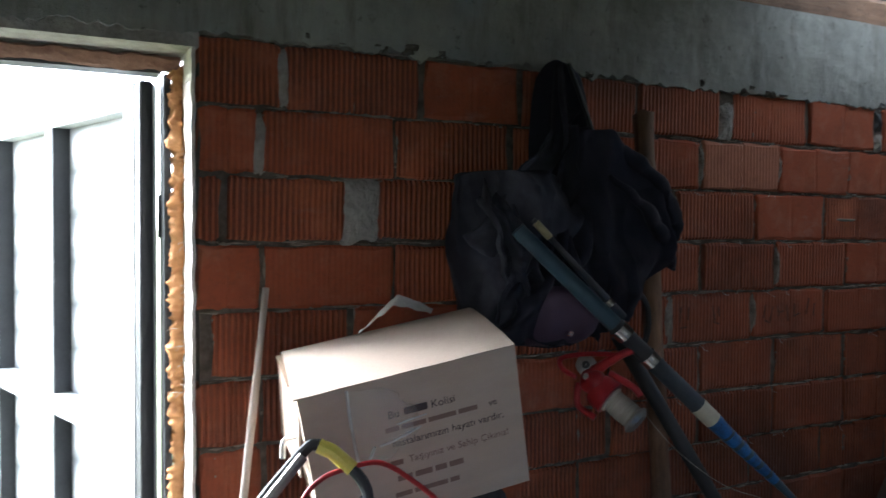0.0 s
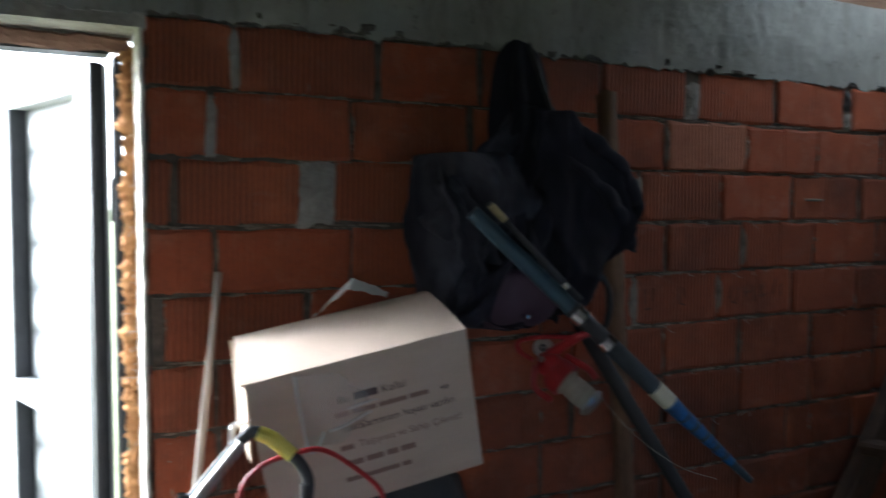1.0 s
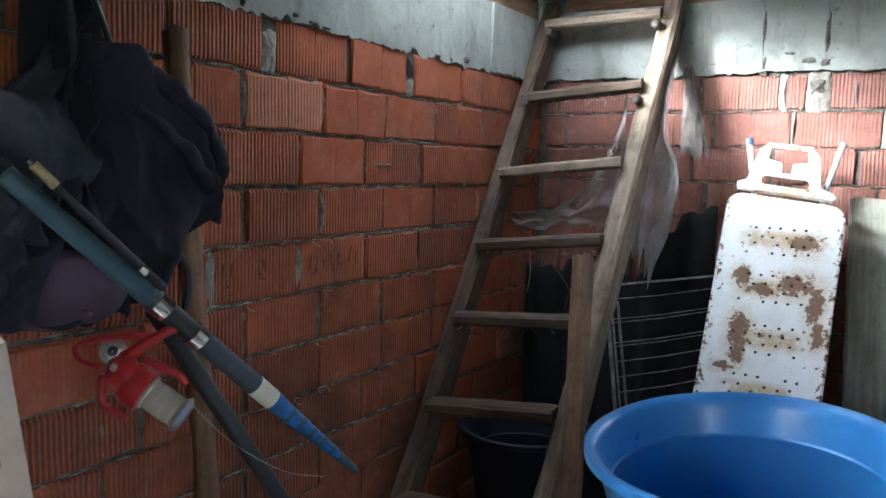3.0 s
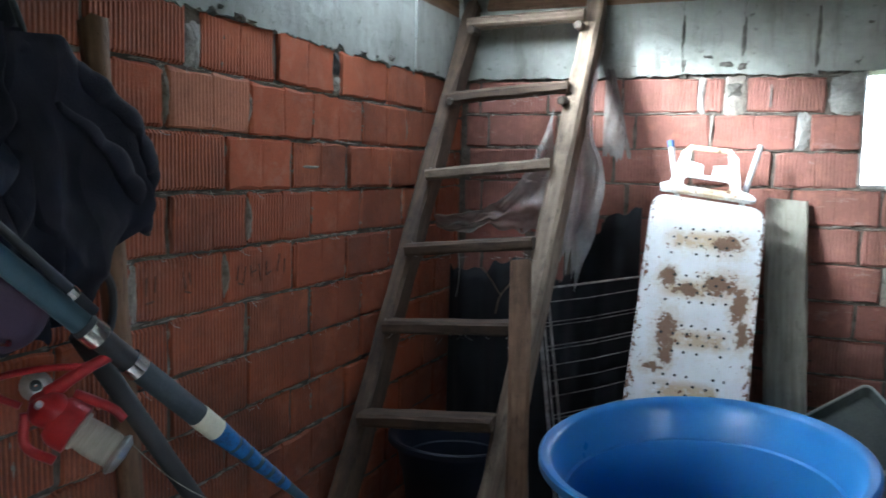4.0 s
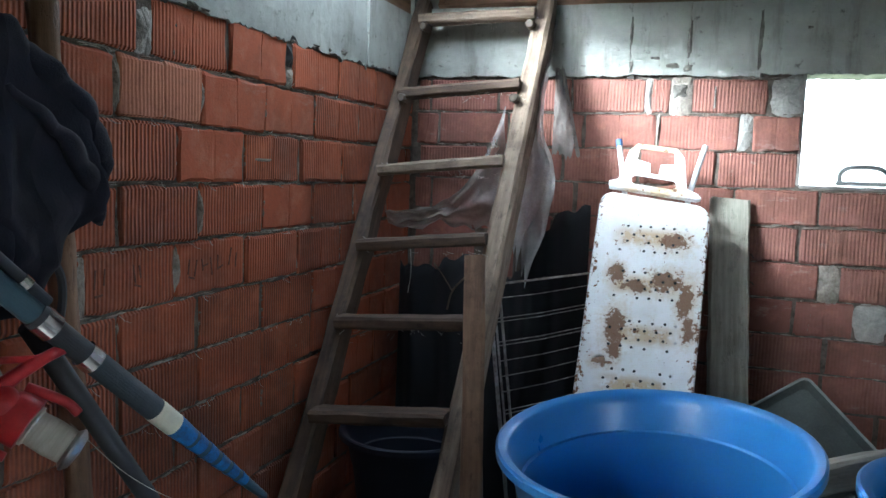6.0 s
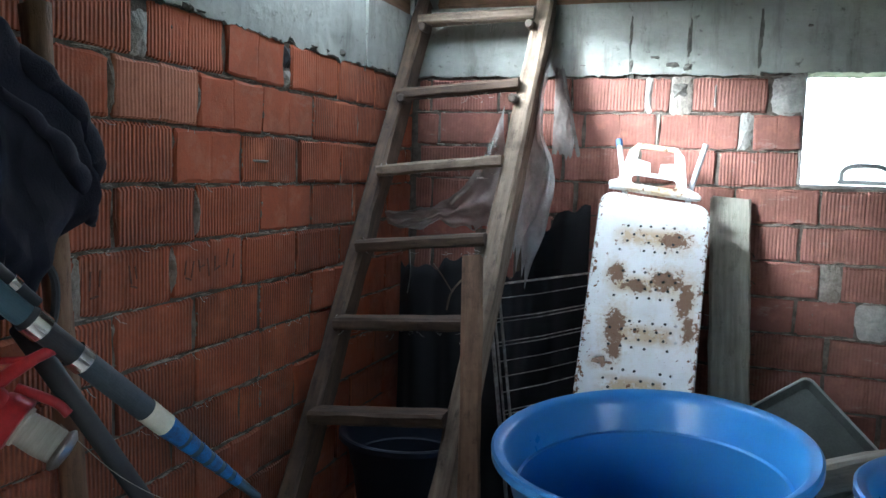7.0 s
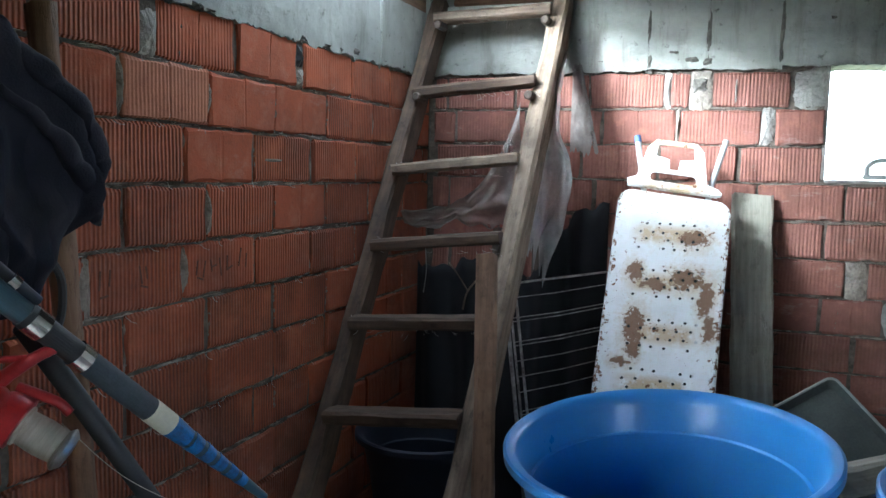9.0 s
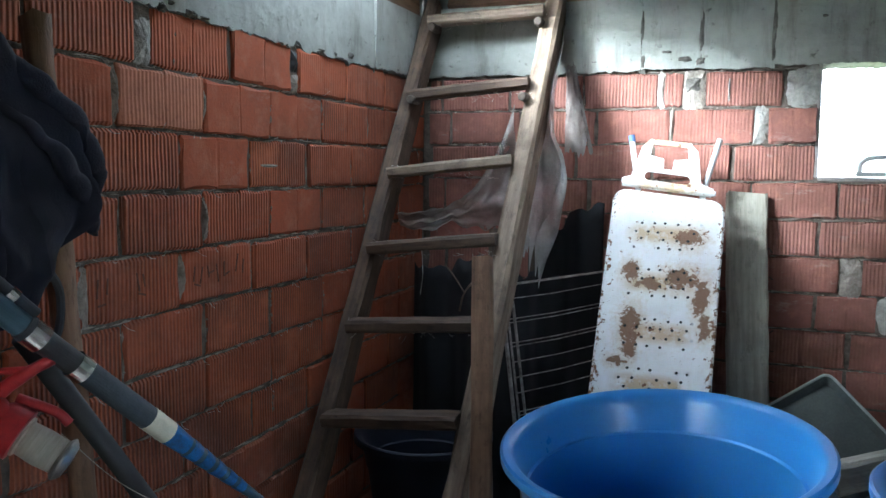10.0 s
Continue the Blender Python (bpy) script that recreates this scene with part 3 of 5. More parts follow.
def open_door(m):
    """A glazed metal leaf; hinge edge on z, leaf along +x."""
    d = thing("door", m, "open white steel door with pressed pyramid panels", "door", kind="structure")
    L, H, T = 1.14, 1.86, 0.055
    part("hinge_stile", box(0.06, T, H, pose(0.03, 0, H / 2), 0.003), WHITE_METAL, d)
    part("edge_channel", box(0.03, 0.032, H, pose(-0.016, 0.010, H / 2), 0.003), DARK_METAL, d, "dark rubber-lined hinge edge")
    lock = part("lock_stile", box(0.06, T, H, pose(L - 0.03, 0, H / 2), 0.003), WHITE_METAL, d)
    part("middle_stile", box(0.045, T, H - 0.12, pose(0.58, 0, H / 2), 0.003), WHITE_METAL, d)
    for z in (0.03, 1.02, H - 0.03):
        part("rail", box(L - 0.12, T * 0.98, 0.06, pose(L / 2, 0, z), 0.003), WHITE_METAL, d)
    for x0, x1 in ((0.06, 0.5575), (0.6025, L - 0.06)):
        for z0, z1 in ((0.06, 0.99), (1.05, H - 0.06)):
            # Dark strip added on the stile's inner side for the recess shade.
            part("gasket", box(0.006, T * 0.92, z1 - z0, pose(x1 - 0.004, 0, (z0 + z1) / 2)), DARK_METAL, d)
            bm = bmesh.new()
            nx, nz = 3, 6 if z0 > 1 else 7
            w, h = (x1 - x0) / nx, (z1 - z0) / nz
            for i in range(nx):
                for j in range(nz):
                    a = [bm.verts.new((x0 + (i + p) * w, -0.021, z0 + (j + q) * h)) for p, q in ((0.04, 0.04), (0.96, 0.04), (0.96, 0.96), (0.04, 0.96))]
                    top = bm.verts.new((x0 + (i + 0.5) * w, -0.008, z0 + (j + 0.38) * h))
                    for k in range(4):
                        bm.faces.new((a[k], a[(k + 1) % 4], top))
            box(x1 - x0, 0.004, z1 - z0, pose((x0 + x1) / 2, -0.024, (z0 + z1) / 2), bm=bm)
            part("panel", bm, PANEL, d, "pressed panel with raised pyramid pattern")
    for z in (0.35, 1.50):
        part("hinge", tube([(-0.034, -0.026, z), (-0.034, -0.026, z + 0.1)], 0.011), DARK_METAL, d)
    part("door_handle", tube(arc_path([(L - 0.03, 0.02, 1.02), (L - 0.03, 0.06, 1.02), (L - 0.10, 0.065, 1.02)]), 0.009), STEEL, lock, "dull steel lever handle")
    part("lock_plate", box(0.04, 0.012, 0.14, pose(L - 0.03, 0.031, 1.0), 0.003), DARK_METAL, lock, "dark lock plate")
    return d


door = open_door(frame_of((DOOR_R - 0.082, YA + 0.215, 0.06), (-0.30, 0.954, 0), (-0.954, -0.30, 0)))

# ---- window hole ----
window_1 = thing("window_1", pose(XB, 0, 0), "small unglazed window hole with a ragged mortar edge", "window", kind="structure")
for nm, a, b in (("window_sill", (0.10, (WIN_Y0 + WIN_Y1) / 2, WIN_Z0 - 0.004), (0.19, WIN_Y1 - WIN_Y0, 0.014)),
                 ("reveal", (0.10, WIN_Y1 + 0.006, (WIN_Z0 + WIN_Z1) / 2), (0.19, 0.014, WIN_Z1 - WIN_Z0))):
    part(nm, box(*b, pose(*a), 0.004), MORTAR_LIGHT, window_1)
grip = thing("handle", pose(XB + 0.10, 0.06, WIN_Z0 + 0.006), "grey bow handle lying on the window sill", "handle")
part("base", box(0.035, 0.20, 0.018, pose(0, 0, 0.009), 0.004), TRAY_RIM, grip)
part("bow", tube(arc_path([(0, 0.085, 0.016), (0, 0.082, 0.05), (0, 0.045, 0.072), (0, -0.045, 0.072), (0, -0.082, 0.05), (0, -0.085, 0.016)]), 0.010), TRAY_RIM, grip)

# ---- wooden ladder leaning on the end wall ----
LX0, LSL = 2.084, 0.70                      # foot of the ladder and its lean


def ladder_at(y, z, out=0.0):
    k = 1 / math.hypot(1, LSL)
    return Vector((LX0 + LSL * z - out * k, y, z + out * LSL * k))


ladder = thing("ladder", pose(LX0, 1.58, 0), "weathered wooden ladder with flat rungs leaning on the end wall", "ladder")
inv = ladder.matrix_basis.inverted()
slope = Vector((LSL, 0, 1)).normalized()


def stile(y, seed):
    m = inv @ frame_of(ladder_at(y, 0.0, -0.065), (0, -1, 0), slope.cross(Vector((0, -1, 0))))
    return part("stile", rough_bar(0.072, 0.125, 2.36 / slope.z, seed, 0.0025, 26), WOOD_GREY, ladder, m=m)


m = along(ladder_at(1.785, 0.0, -0.06), ladder_at(1.862, 2.36, -0.06))[0]
part("stile", rough_bar(0.060, 0.115, 2.36 / slope.z, 41, 0.0035, 26), WOOD_LADDER, ladder, m=inv @ m)
stile(1.318, 42)
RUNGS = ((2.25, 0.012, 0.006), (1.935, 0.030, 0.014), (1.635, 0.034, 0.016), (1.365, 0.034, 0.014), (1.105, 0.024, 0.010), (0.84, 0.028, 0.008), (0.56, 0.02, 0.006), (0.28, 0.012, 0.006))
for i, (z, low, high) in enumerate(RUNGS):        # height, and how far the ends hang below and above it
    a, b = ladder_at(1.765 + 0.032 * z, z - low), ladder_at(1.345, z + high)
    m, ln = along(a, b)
    # From the fourth rung down, shade is put in through the darker wood.
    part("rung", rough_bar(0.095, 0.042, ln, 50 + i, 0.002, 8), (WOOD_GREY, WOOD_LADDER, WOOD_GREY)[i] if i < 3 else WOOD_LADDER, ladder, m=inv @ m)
    if i < 2:
        for yy in (1.805, 1.352):
            p = ladder_at(yy, z - 0.045)
            part("peg", tube([p + Vector((-0.045, 0, 0)), p + Vector((-0.04, 0, 0)), p + Vector((0.03, 0, 0))], [0.013, 0.018, 0.019], 7), WOOD_DARK, ladder, m=inv.copy())

# ---- loose post leaning on the ladder ----
m, ln = along((1.985, 1.05, 0.0), (2.715, 1.29, 1.345))
post = tagged(part("post", rough_bar(0.062, 0.055, ln, 60, 0.003, 14), WOOD_BROWN, m=m), "brown squared timber post leaning on the ladder", "post")

# ---- clear film caught on the ladder ----


def film_hang(u, v):
    z = 2.30 - 0.98 * v - 0.05 * u * v + 0.20 * noise.noise(Vector((u * 9, 3, 2))) * v ** 5
    right = 1.262 - 0.072 * math.exp(-((v - 0.72) / 0.17) ** 2) + 0.25 * max(0.0, v - 0.86) + 0.012 * noise.noise(Vector((v * 12, 2, 2)))
    pleat = 0.018 * math.sin(u * 17 + 3 * v + 2 * noise.noise(Vector((u * 2, v * 5, 4)))) + 0.045 * noise.noise(Vector((u * 3, v * 6, 0))) + 0.015 * noise.noise(Vector((u * 10, v * 15, 3)))
    return (max(3.46, LX0 + LSL * z + 0.10) + pleat, 1.37 + (right - 1.37) * u, z)


tagged(part("plastic_film", sheet(film_hang, 34, 90), FILM_WHITE, smooth=True), "crumpled dusty clear film hanging from the ladder", "plastic film")


def film_swag(u, v):
    top = 1.44 + 0.05 * u + 0.37 * u ** 4
    low = 1.39 + 0.025 * noise.noise(Vector((u * 8, 7, 7))) + 0.05 * noise.noise(Vector((u * 3, 1, 7)))
    return (3.33 + 0.04 * v + 0.06 * noise.noise(Vector((u * 5, v * 4, 8))), 1.845 - 0.475 * u, top + (low - top) * v + 0.012 * noise.noise(Vector((u * 11, v * 3, 3))))


tagged(part("plastic_film", sheet(film_swag, 44, 22), FILM, smooth=True), "torn clear film sagging behind the rungs", "plastic film")


def film_back(u, v):
    return (3.762 + 0.012 * noise.noise(Vector((u * 6, v * 6, 2))), 1.27 - 0.12 * u * (0.3 + 0.7 * v), 2.05 - 0.36 * v + (0.03 + 0.09 * v ** 2) * noise.noise(Vector((u * 7, 1, 5))))


tagged(part("plastic_film", sheet(film_back, 14, 18), FILM, smooth=True), "grey dusty film against the end wall", "plastic film")

# ---- old metal ironing board ----
iron_m = frame_of((3.008, 0.85, 0.4075), (0, -1, 0), (0.447, 0, 0.894)) @ pose(0, 0, 0, 0, 0, -1.2)
iron = thing("ironing_board", iron_m, "rusty chipped white metal ironing board standing on end against the wall", "ironing board")
holes = []


def skew(pts):
    return [(x, y - 0.11 * (x + 0.02) * (y > 1.0)) for x, y in pts]


rng = random.Random(8)
for v0, rows in ((0.09, 4), (0.28, 4), (0.47, 4), (0.655, 4), (0.845, 4), (1.03, 4)):
    for r in range(rows):
        for c in range(6):
            x = -0.105 + 0.042 * c + (0.021 if r % 2 else 0)
            if rng.random() < 0.2:
                continue
            x += rng.uniform(-0.004, 0.004)
            y = v0 + r * 0.032 + rng.uniform(-0.004, 0.004)
            holes.append([(x + 0.0062 * math.cos(math.pi * k / 3), y + 0.0062 * math.sin(math.pi * k / 3)) for k in range(6)])
part("top", plate(skew(rounded_rect(-0.20, 0, 0.20, 1.245, 0.045)), holes, 0.004), RUSTY, iron, m=pose(0, 0, 0.012))
part("rim", tube([(x, y, 0.008) for x, y in skew(rounded_rect(-0.198, 0.002, 0.198, 1.243, 0.045))] + [(0.198, 1.17, 0.008)], 0.009, 8), RUSTY, iron)
# Added black plate: the darkness behind the holes is in its colour.
part("backing", plate(rounded_rect(-0.16, 0.03, 0.16, 1.2, 0.04), [], 0.006), BLACK, iron, "black plate added for the dark behind the holes", m=pose(0, 0, -0.03))
neck = [(-0.165, 1.262), (0.165, 1.262), (0.17, 1.295), (0.125, 1.31), (0.105, 1.44), (0.075, 1.475), (-0.075, 1.475), (-0.105, 1.44), (-0.135, 1.31), (-0.17, 1.295)]
slot = rounded_rect(-0.085, 1.298, 0.085, 1.335, 0.017)
tee = [(-0.072, 1.405), (-0.02, 1.395), (-0.016, 1.352), (0.016, 1.352), (0.02, 1.395), (0.072, 1.405), (0.066, 1.455), (-0.066, 1.455)]
part("iron_rest", plate(skew(neck), [skew(slot), skew(tee)], 0.005), RUSTY, iron, "white iron rest with cut-outs", m=pose(-0.012, 0, 0.014))
part("cross_bar", box(0.345, 0.020, 0.018, pose(-0.004, 1.272, 0.022, 0, 0, -6.2), 0.004), RUSTY, iron)
for s in (-1, 1):
    leg = part("leg", tube([(s * 0.155, -0.445, -0.03), (s * 0.120, 1.28, -0.02), (s * 0.166, 1.495, -0.005)], 0.011, 10), WHITE_METAL, iron)
    if s < 0:
        part("cap", tube([(-0.162, 1.478, -0.006), (-0.168, 1.505, -0.004)], 0.0135, 10), BLUE_CAP, leg, "blue plastic cap")

rng = random.Random(44)
# ---- planks leaning on the end wall ----
m, ln = along((3.30, 0.475, 0.0), (3.755, 0.55, 1.535))
plank = thing("plank", m, "grey weathered plank with bent nails leaning on the wall", "plank")
part("board", rough_bar(0.15, 0.035, ln, 70, 0.003, 22), WOOD_PLANK, plank)
for h in (0.88, 0.99, 1.06, 1.20, 1.27, 1.38):
    side = 1 if h != 1.20 else 0.2
    part("nail", tube([(-0.066 * side, 0.0, h), (-0.082 * side, 0.003, h + 0.005), (-0.092 * side, 0.003, h + rng.uniform(-0.012, 0.018))], 0.0024, 6), WOOD_DARK, plank, "bent rusty nail")
bm = bmesh.new()
for i in range(46):
    p = Vector((rng.uniform(-0.066, 0.066), -0.0185, rng.uniform(0.35, 1.5)))
    d = Vector((rng.uniform(-1, 1), 0, rng.uniform(-0.5, 1.0))).normalized() * rng.uniform(0.006, 0.03)
    tube([p, p + d * 0.5 + Vector((0, -0.003, 0)), p + d], rng.uniform(0.0006, 0.0013), 3, bm)
tagged(part("straw", bm, WEB, plank), "pale bits of straw stuck to the board", kind="stuff")
for i, (y, w, h, lean) in enumerate(((1.20, 0.11, 1.42, 0.13), (1.36, 0.10, 1.30, 0.14), (1.52, 0.13, 1.36, 0.12))):
    m, ln = along((3.74 - lean, y - 0.02, 0.0), (3.745, y, h))
    d = part("plank", rough_bar(w, 0.03, ln, 80 + i, 0.003, 14), WOOD_DARK, m=m)
    tagged(d, "dark old board leaning behind the ladder", "plank", "dark boards behind the ladder")

# ---- near-black folded sheet added for the shade behind the ladder ----


def shade_sheet_at(u, v):
    y = 1.87 - 0.80 * u
    fold = 0.05 * noise.noise(Vector((u * 9, v * 1.2, 3))) + 0.03 * math.sin(u * 31 + 2 * v)
    top = 1.22 + 0.10 * noise.noise(Vector((u * 4, 5, 1))) + 0.27 * min(1.0, max(0.0, (u - 0.62) / 0.25)) + 0.05 * noise.noise(Vector((u * 17, 2, 8)))
    return (3.57 - 0.05 * (1 - v) + fold * 0.6, y, 0.005 + (top - 0.005) * v)


tagged(part("tarpaulin", sheet(shade_sheet_at, 70, 24, 0.004), SHADE_SHEET, smooth=True), "near-black folded sheet added for the shade behind the ladder", "tarpaulin")

# ---- wire rack ----
rack = thing("wire_rack", frame_of((3.21, 1.175, 0.60), (0.82, -0.57, 0.035), (0.06, 0.15, 0.98)), "rusty wire shelf rack standing between ladder and board", "wire rack")
outer = rounded_rect(-0.13, 0.0, 0.38, 0.62, 0.02)
part("frame", tube([(x, y, 0) for x, y in outer] + [(0.38, 0.5, 0)], 0.0042, 8), WIRE, rack)
part("side_bar", tube([(-0.150, -0.56, -0.01), (-0.145, 0.52, -0.006)], 0.007, 8), WIRE, rack)
part("side_bar", tube([(-0.112, -0.58, 0.012), (-0.108, 0.56, 0.008)], 0.005, 8), WIRE, rack)
for v, pair in ((0.035, 1), (0.10, 0), (0.155, 1), (0.235, 0), (0.29, 0), (0.345, 0), (0.40, 1), (0.485, 1), (0.57, 0)):
    for o in (0, 0.013)[:pair + 1]:
        part("wire", tube([(-0.13, v + o, 0.004), (0.08, v + o - 0.003, 0.006), (0.38, v + o + 0.004, 0.004)], 0.0019, 6), WIRE, rack)


# ---- blue tubs ----
def tub(name, m, r, h, material, label, notch=True):
    t = thing(name, m, label, "tub", "blue tubs")
    rb = r * 0.76
    prof = [(0.002, 0.004), (rb - 0.03, 0.004), (rb, 0.03), (r - 0.075, h - 0.30), (r - 0.052, h - 0.13), (r - 0.044, h - 0.110), (r - 0.030, h - 0.035), (r - 0.024, h - 0.022), (r - 0.006, h - 0.014), (r, h - 0.022), (r, h - 0.004),
            (r - 0.006, h), (r - 0.020, h - 0.003), (r - 0.030, h - 0.012), (r - 0.036, h - 0.035), (r - 0.053, h - 0.098), (r - 0.060, h - 0.102), (r - 0.082, h - 0.30), (rb - 0.008, 0.045), (rb - 0.04, 0.014), (0.002, 0.014)]
    body = part("body", lathe(prof, 96), material, t, smooth=True)
    if notch:
        a = radians(150)
        part("handle_slot", box(0.010, 0.035, 0.012, pose((r - 0.001) * math.cos(a), (r - 0.001) * math.sin(a), h - 0.036, 0, 0, 150), 0.002), BLACK, body, "dark slot below the rim")
    return t


nrm = Vector((-0.087, 0.051, 1)).normalized()
tilt = Vector((0, 0, 1)).rotation_difference(nrm).to_matrix().to_4x4()
TUB_H = 1.0
tub("tub", Matrix.Translation(Vector((2.219, 0.707, 1.01)) - nrm * TUB_H) @ tilt, 0.362, TUB_H, BLUE, "large round blue plastic tub, empty")
tub("tub", pose(2.15, -0.065, 0.0), 0.36, 0.995, BLUE, "second blue plastic tub beside the first")
tub("tub", pose(3.02, 1.60, 0.0), 0.25, 0.68, BLUE_DARK, "near-black blue tub behind the ladder", False)

# ---- zinc tray and board at the window wall ----
tray_m = frame_of((3.291, 0.244, 0.720), (-0.568, -0.617, -0.545), (0.408, -0.786, 0.464))
tray = thing("tray", tray_m, "dull grey metal tray propped at a slant", "tray")


def tray_bm():
    bm = bmesh.new()
    loops = []
    for w, h, z, r in ((0.19, 0.13, 0.0, 0.02), (0.204, 0.144, 0.028, 0.025), (0.21, 0.15, 0.030, 0.028), (0.21, 0.15, 0.026, 0.028), (0.205, 0.145, 0.024, 0.025), (0.189, 0.129, -0.004, 0.02)):
        loops.append([bm.verts.new((x, y, z)) for x, y in rounded_rect(-w, -h, w, h, r)])
    n = len(loops[0])
    for a, b in zip(loops, loops[1:]):
        for j in range(n):
            bm.faces.new((a[j], a[(j + 1) % n], b[(j + 1) % n], b[j]))
    bm.faces.new(loops[0])
    bm.faces.new(loops[-1][::-1])
    return bm


part("pan", tray_bm(), TRAY, tray)
part("rim", tube([(x, y, 0.029) for x, y in rounded_rect(-0.21, -0.15, 0.21, 0.15, 0.028)] + [(0.21, 0.10, 0.029)], 0.005, 8), TRAY_RIM, tray, "bright rim")
m, ln = along((3.12, 0.26, 0.66), (3.35, -0.55, 0.88))
tagged(part("board", rough_bar(0.06, 0.10, ln, 91, 0.003, 14), WOOD_PLANK, m=m), "grey board laid across under the tray", "board")
for i, q in enumerate(((3.17, 0.10), (3.30, -0.40))):
    bx, by = q
    m, ln = along((bx, by, 0.0), (bx, by, 0.655 if i == 0 else 0.79))
    tagged(part("prop", rough_bar(0.06, 0.06, ln, 95 + i, 0.003, 8), WOOD_DARK, m=m), "dark timber prop under the board", "prop")

# ---- cardboard box on a dark sack ----
BOX_W, BOX_D, BOX_H = 0.438, 0.264, 0.307
box_m = pose(0.985, 1.487, 1.355, 11.512, -11.533, -10.261)
carton = thing("cardboard_box", box_m, "tilted brown cardboard box with printed text and loose tape", "box")
TH = 0.004
front_panel = part("front", box(BOX_W, TH, BOX_H, pose(-BOX_W / 2, TH / 2, -BOX_H / 2), 0.001), CARD, carton)
part("back", box(BOX_W, TH, BOX_H, pose(-BOX_W / 2, BOX_D - TH / 2, -BOX_H / 2), 0.001), CARD, carton)
part("side", box(TH, BOX_D - 2 * TH - 0.001, BOX_H, pose(-TH / 2, BOX_D / 2, -BOX_H / 2), 0.001), CARD, carton)
part("side", box(TH, BOX_D - 2 * TH - 0.001, BOX_H - 0.03, pose(-BOX_W + TH / 2, BOX_D / 2, -BOX_H / 2 - 0.012), 0.001), CARD, carton)
part("bottom", box(BOX_W - 2 * TH - 0.002, BOX_D - 2 * TH - 0.002, TH, pose(-BOX_W / 2, BOX_D / 2, -BOX_H + TH / 2), 0.001), CARD, carton)


def flap(u, v):
    z = 0.003 + 0.012 * v * (1 - v) * 4 * (0.4 + 0.6 * (1 - u)) + 0.003 * noise.noise(Vector((u * 4, v * 3, 1)))
    skew = 0.008 * v if u > 0.9 else 0
    return (-BOX_W + 0.004 + (BOX_W - 0.004) * u - 0.012 * (1 - u) * (1 - v), 0.001 + (BOX_D - 0.012) * v - skew, z)


part("top_flap", sheet(flap, 30, 14, 0.004), CARD, carton)
part("under_flap", box(BOX_W + 0.006, BOX_D * 0.6, 0.004, pose(-BOX_W / 2 - 0.006, BOX_D * 0.70, -0.010, 2.0, 0, 0.8), 0.001), CARD_EDGE, carton, "raw flap edge below the top")
part("side_flap", box(0.004, BOX_D * 0.8, 0.16, pose(-BOX_W - 0.012, BOX_D * 0.55, -0.10, 0, 8, 3), 0.001), CARD, carton, "side flap bent outwards")


def print_line(body, size, x, z, material, label):
    part("print", text_mesh(body, size), material, front_panel, label, m=pose(x, -0.0012, z, 90, 0, 0))


def bars(x, z, widths, h, material, label):
    bm = bmesh.new()
    for w in widths:
        box(w, 0.0006, h, pose(x + w / 2, -0.0009, z + h / 2), bm=bm)
        x += w + h * 0.5
    part("print", bm, material, front_panel, label)


print_line("Bu", 0.0225, -0.276, -0.084, INK, "dark printed words")
bars(-0.243, -0.084, (0.048,), 0.015, INK, "dark printed bar")
print_line("Kolisi", 0.0225, -0.188, -0.084, INK, "dark printed words")
bars(-0.285, -0.113, (0.028, 0.05, 0.058, 0.04), 0.010, INK_FAINT, "faded printed bars")
print_line("ve", 0.020, -0.070, -0.113, INK, "dark printed words")
print_line("hastalarımızın hayatı vardır.", 0.0215, -0.276, -0.146, INK, "dark printed words")
print_line("Taşıyınız ve Sahip Çıkınız!", 0.0205, -0.248, -0.186, INK_FAINT, "faint printed words")
bars(-0.285, -0.186, (0.026,), 0.011, INK_FAINT, "faint printed bar")
bars(-0.275, -0.222, (0.03, 0.036, 0.024, 0.03), 0.012, INK_FAINT, "faint printed bars")
bars(-0.285, -0.256, (0.035, 0.07, 0.02), 0.010, INK_FAINT, "faint printed bars")


# First strand is the tape edge; the other two are glints given shape.
for name, pts, r in (("tape_strand", [(-0.346, -0.003, -0.004), (-0.349, -0.007, -0.07), (-0.346, -0.010, -0.160), (-0.326, -0.014, -0.150), (-0.312, -0.012, -0.128)], 0.0030),
                     ("tape_strand", [(-0.30, -0.004, -0.134), (-0.275, -0.009, -0.128), (-0.245, -0.007, -0.122), (-0.215, -0.009, -0.112)], 0.0024),
                     ("tape_strand", [(-0.26, -0.004, -0.098), (-0.235, -0.006, -0.094), (-0.20, -0.005, -0.092)], 0.0018)):
    part(name, tube(arc_path(pts), r, 6), TAPE_SHINY, carton, "bright strand for a shiny tape edge and its glints")


def tape(u, v):
    w = 0.5 + 0.5 * math.sin(math.pi * v) * (1 + 0.6 * noise.noise(Vector((v * 6, 1, 4))))
    return (-0.346 + 0.13 * u * w, -0.0035 - 0.006 * abs(noise.noise(Vector((u * 9, v * 7, 1)))), -0.004 - 0.150 * v - 0.01 * u)


part("tape", sheet(tape, 16, 14), TAPE_CLEAR, carton, "loose clear tape", smooth=True)
part("tape_loop", sheet(lambda u, v: (-0.27 + 0.17 * u + 0.014 * v, BOX_D - 0.02 + 0.02 * v, 0.008 + 0.062 * max(0.0, 1 - abs(u - 0.55) / 0.5) ** 0.9 * (0.72 + 0.28 * v) + 0.004 * noise.noise(Vector((u * 9, v * 3, 6)))), 24, 4), TAPE_SHINY, carton, "loose loop of shiny tape", smooth=True)
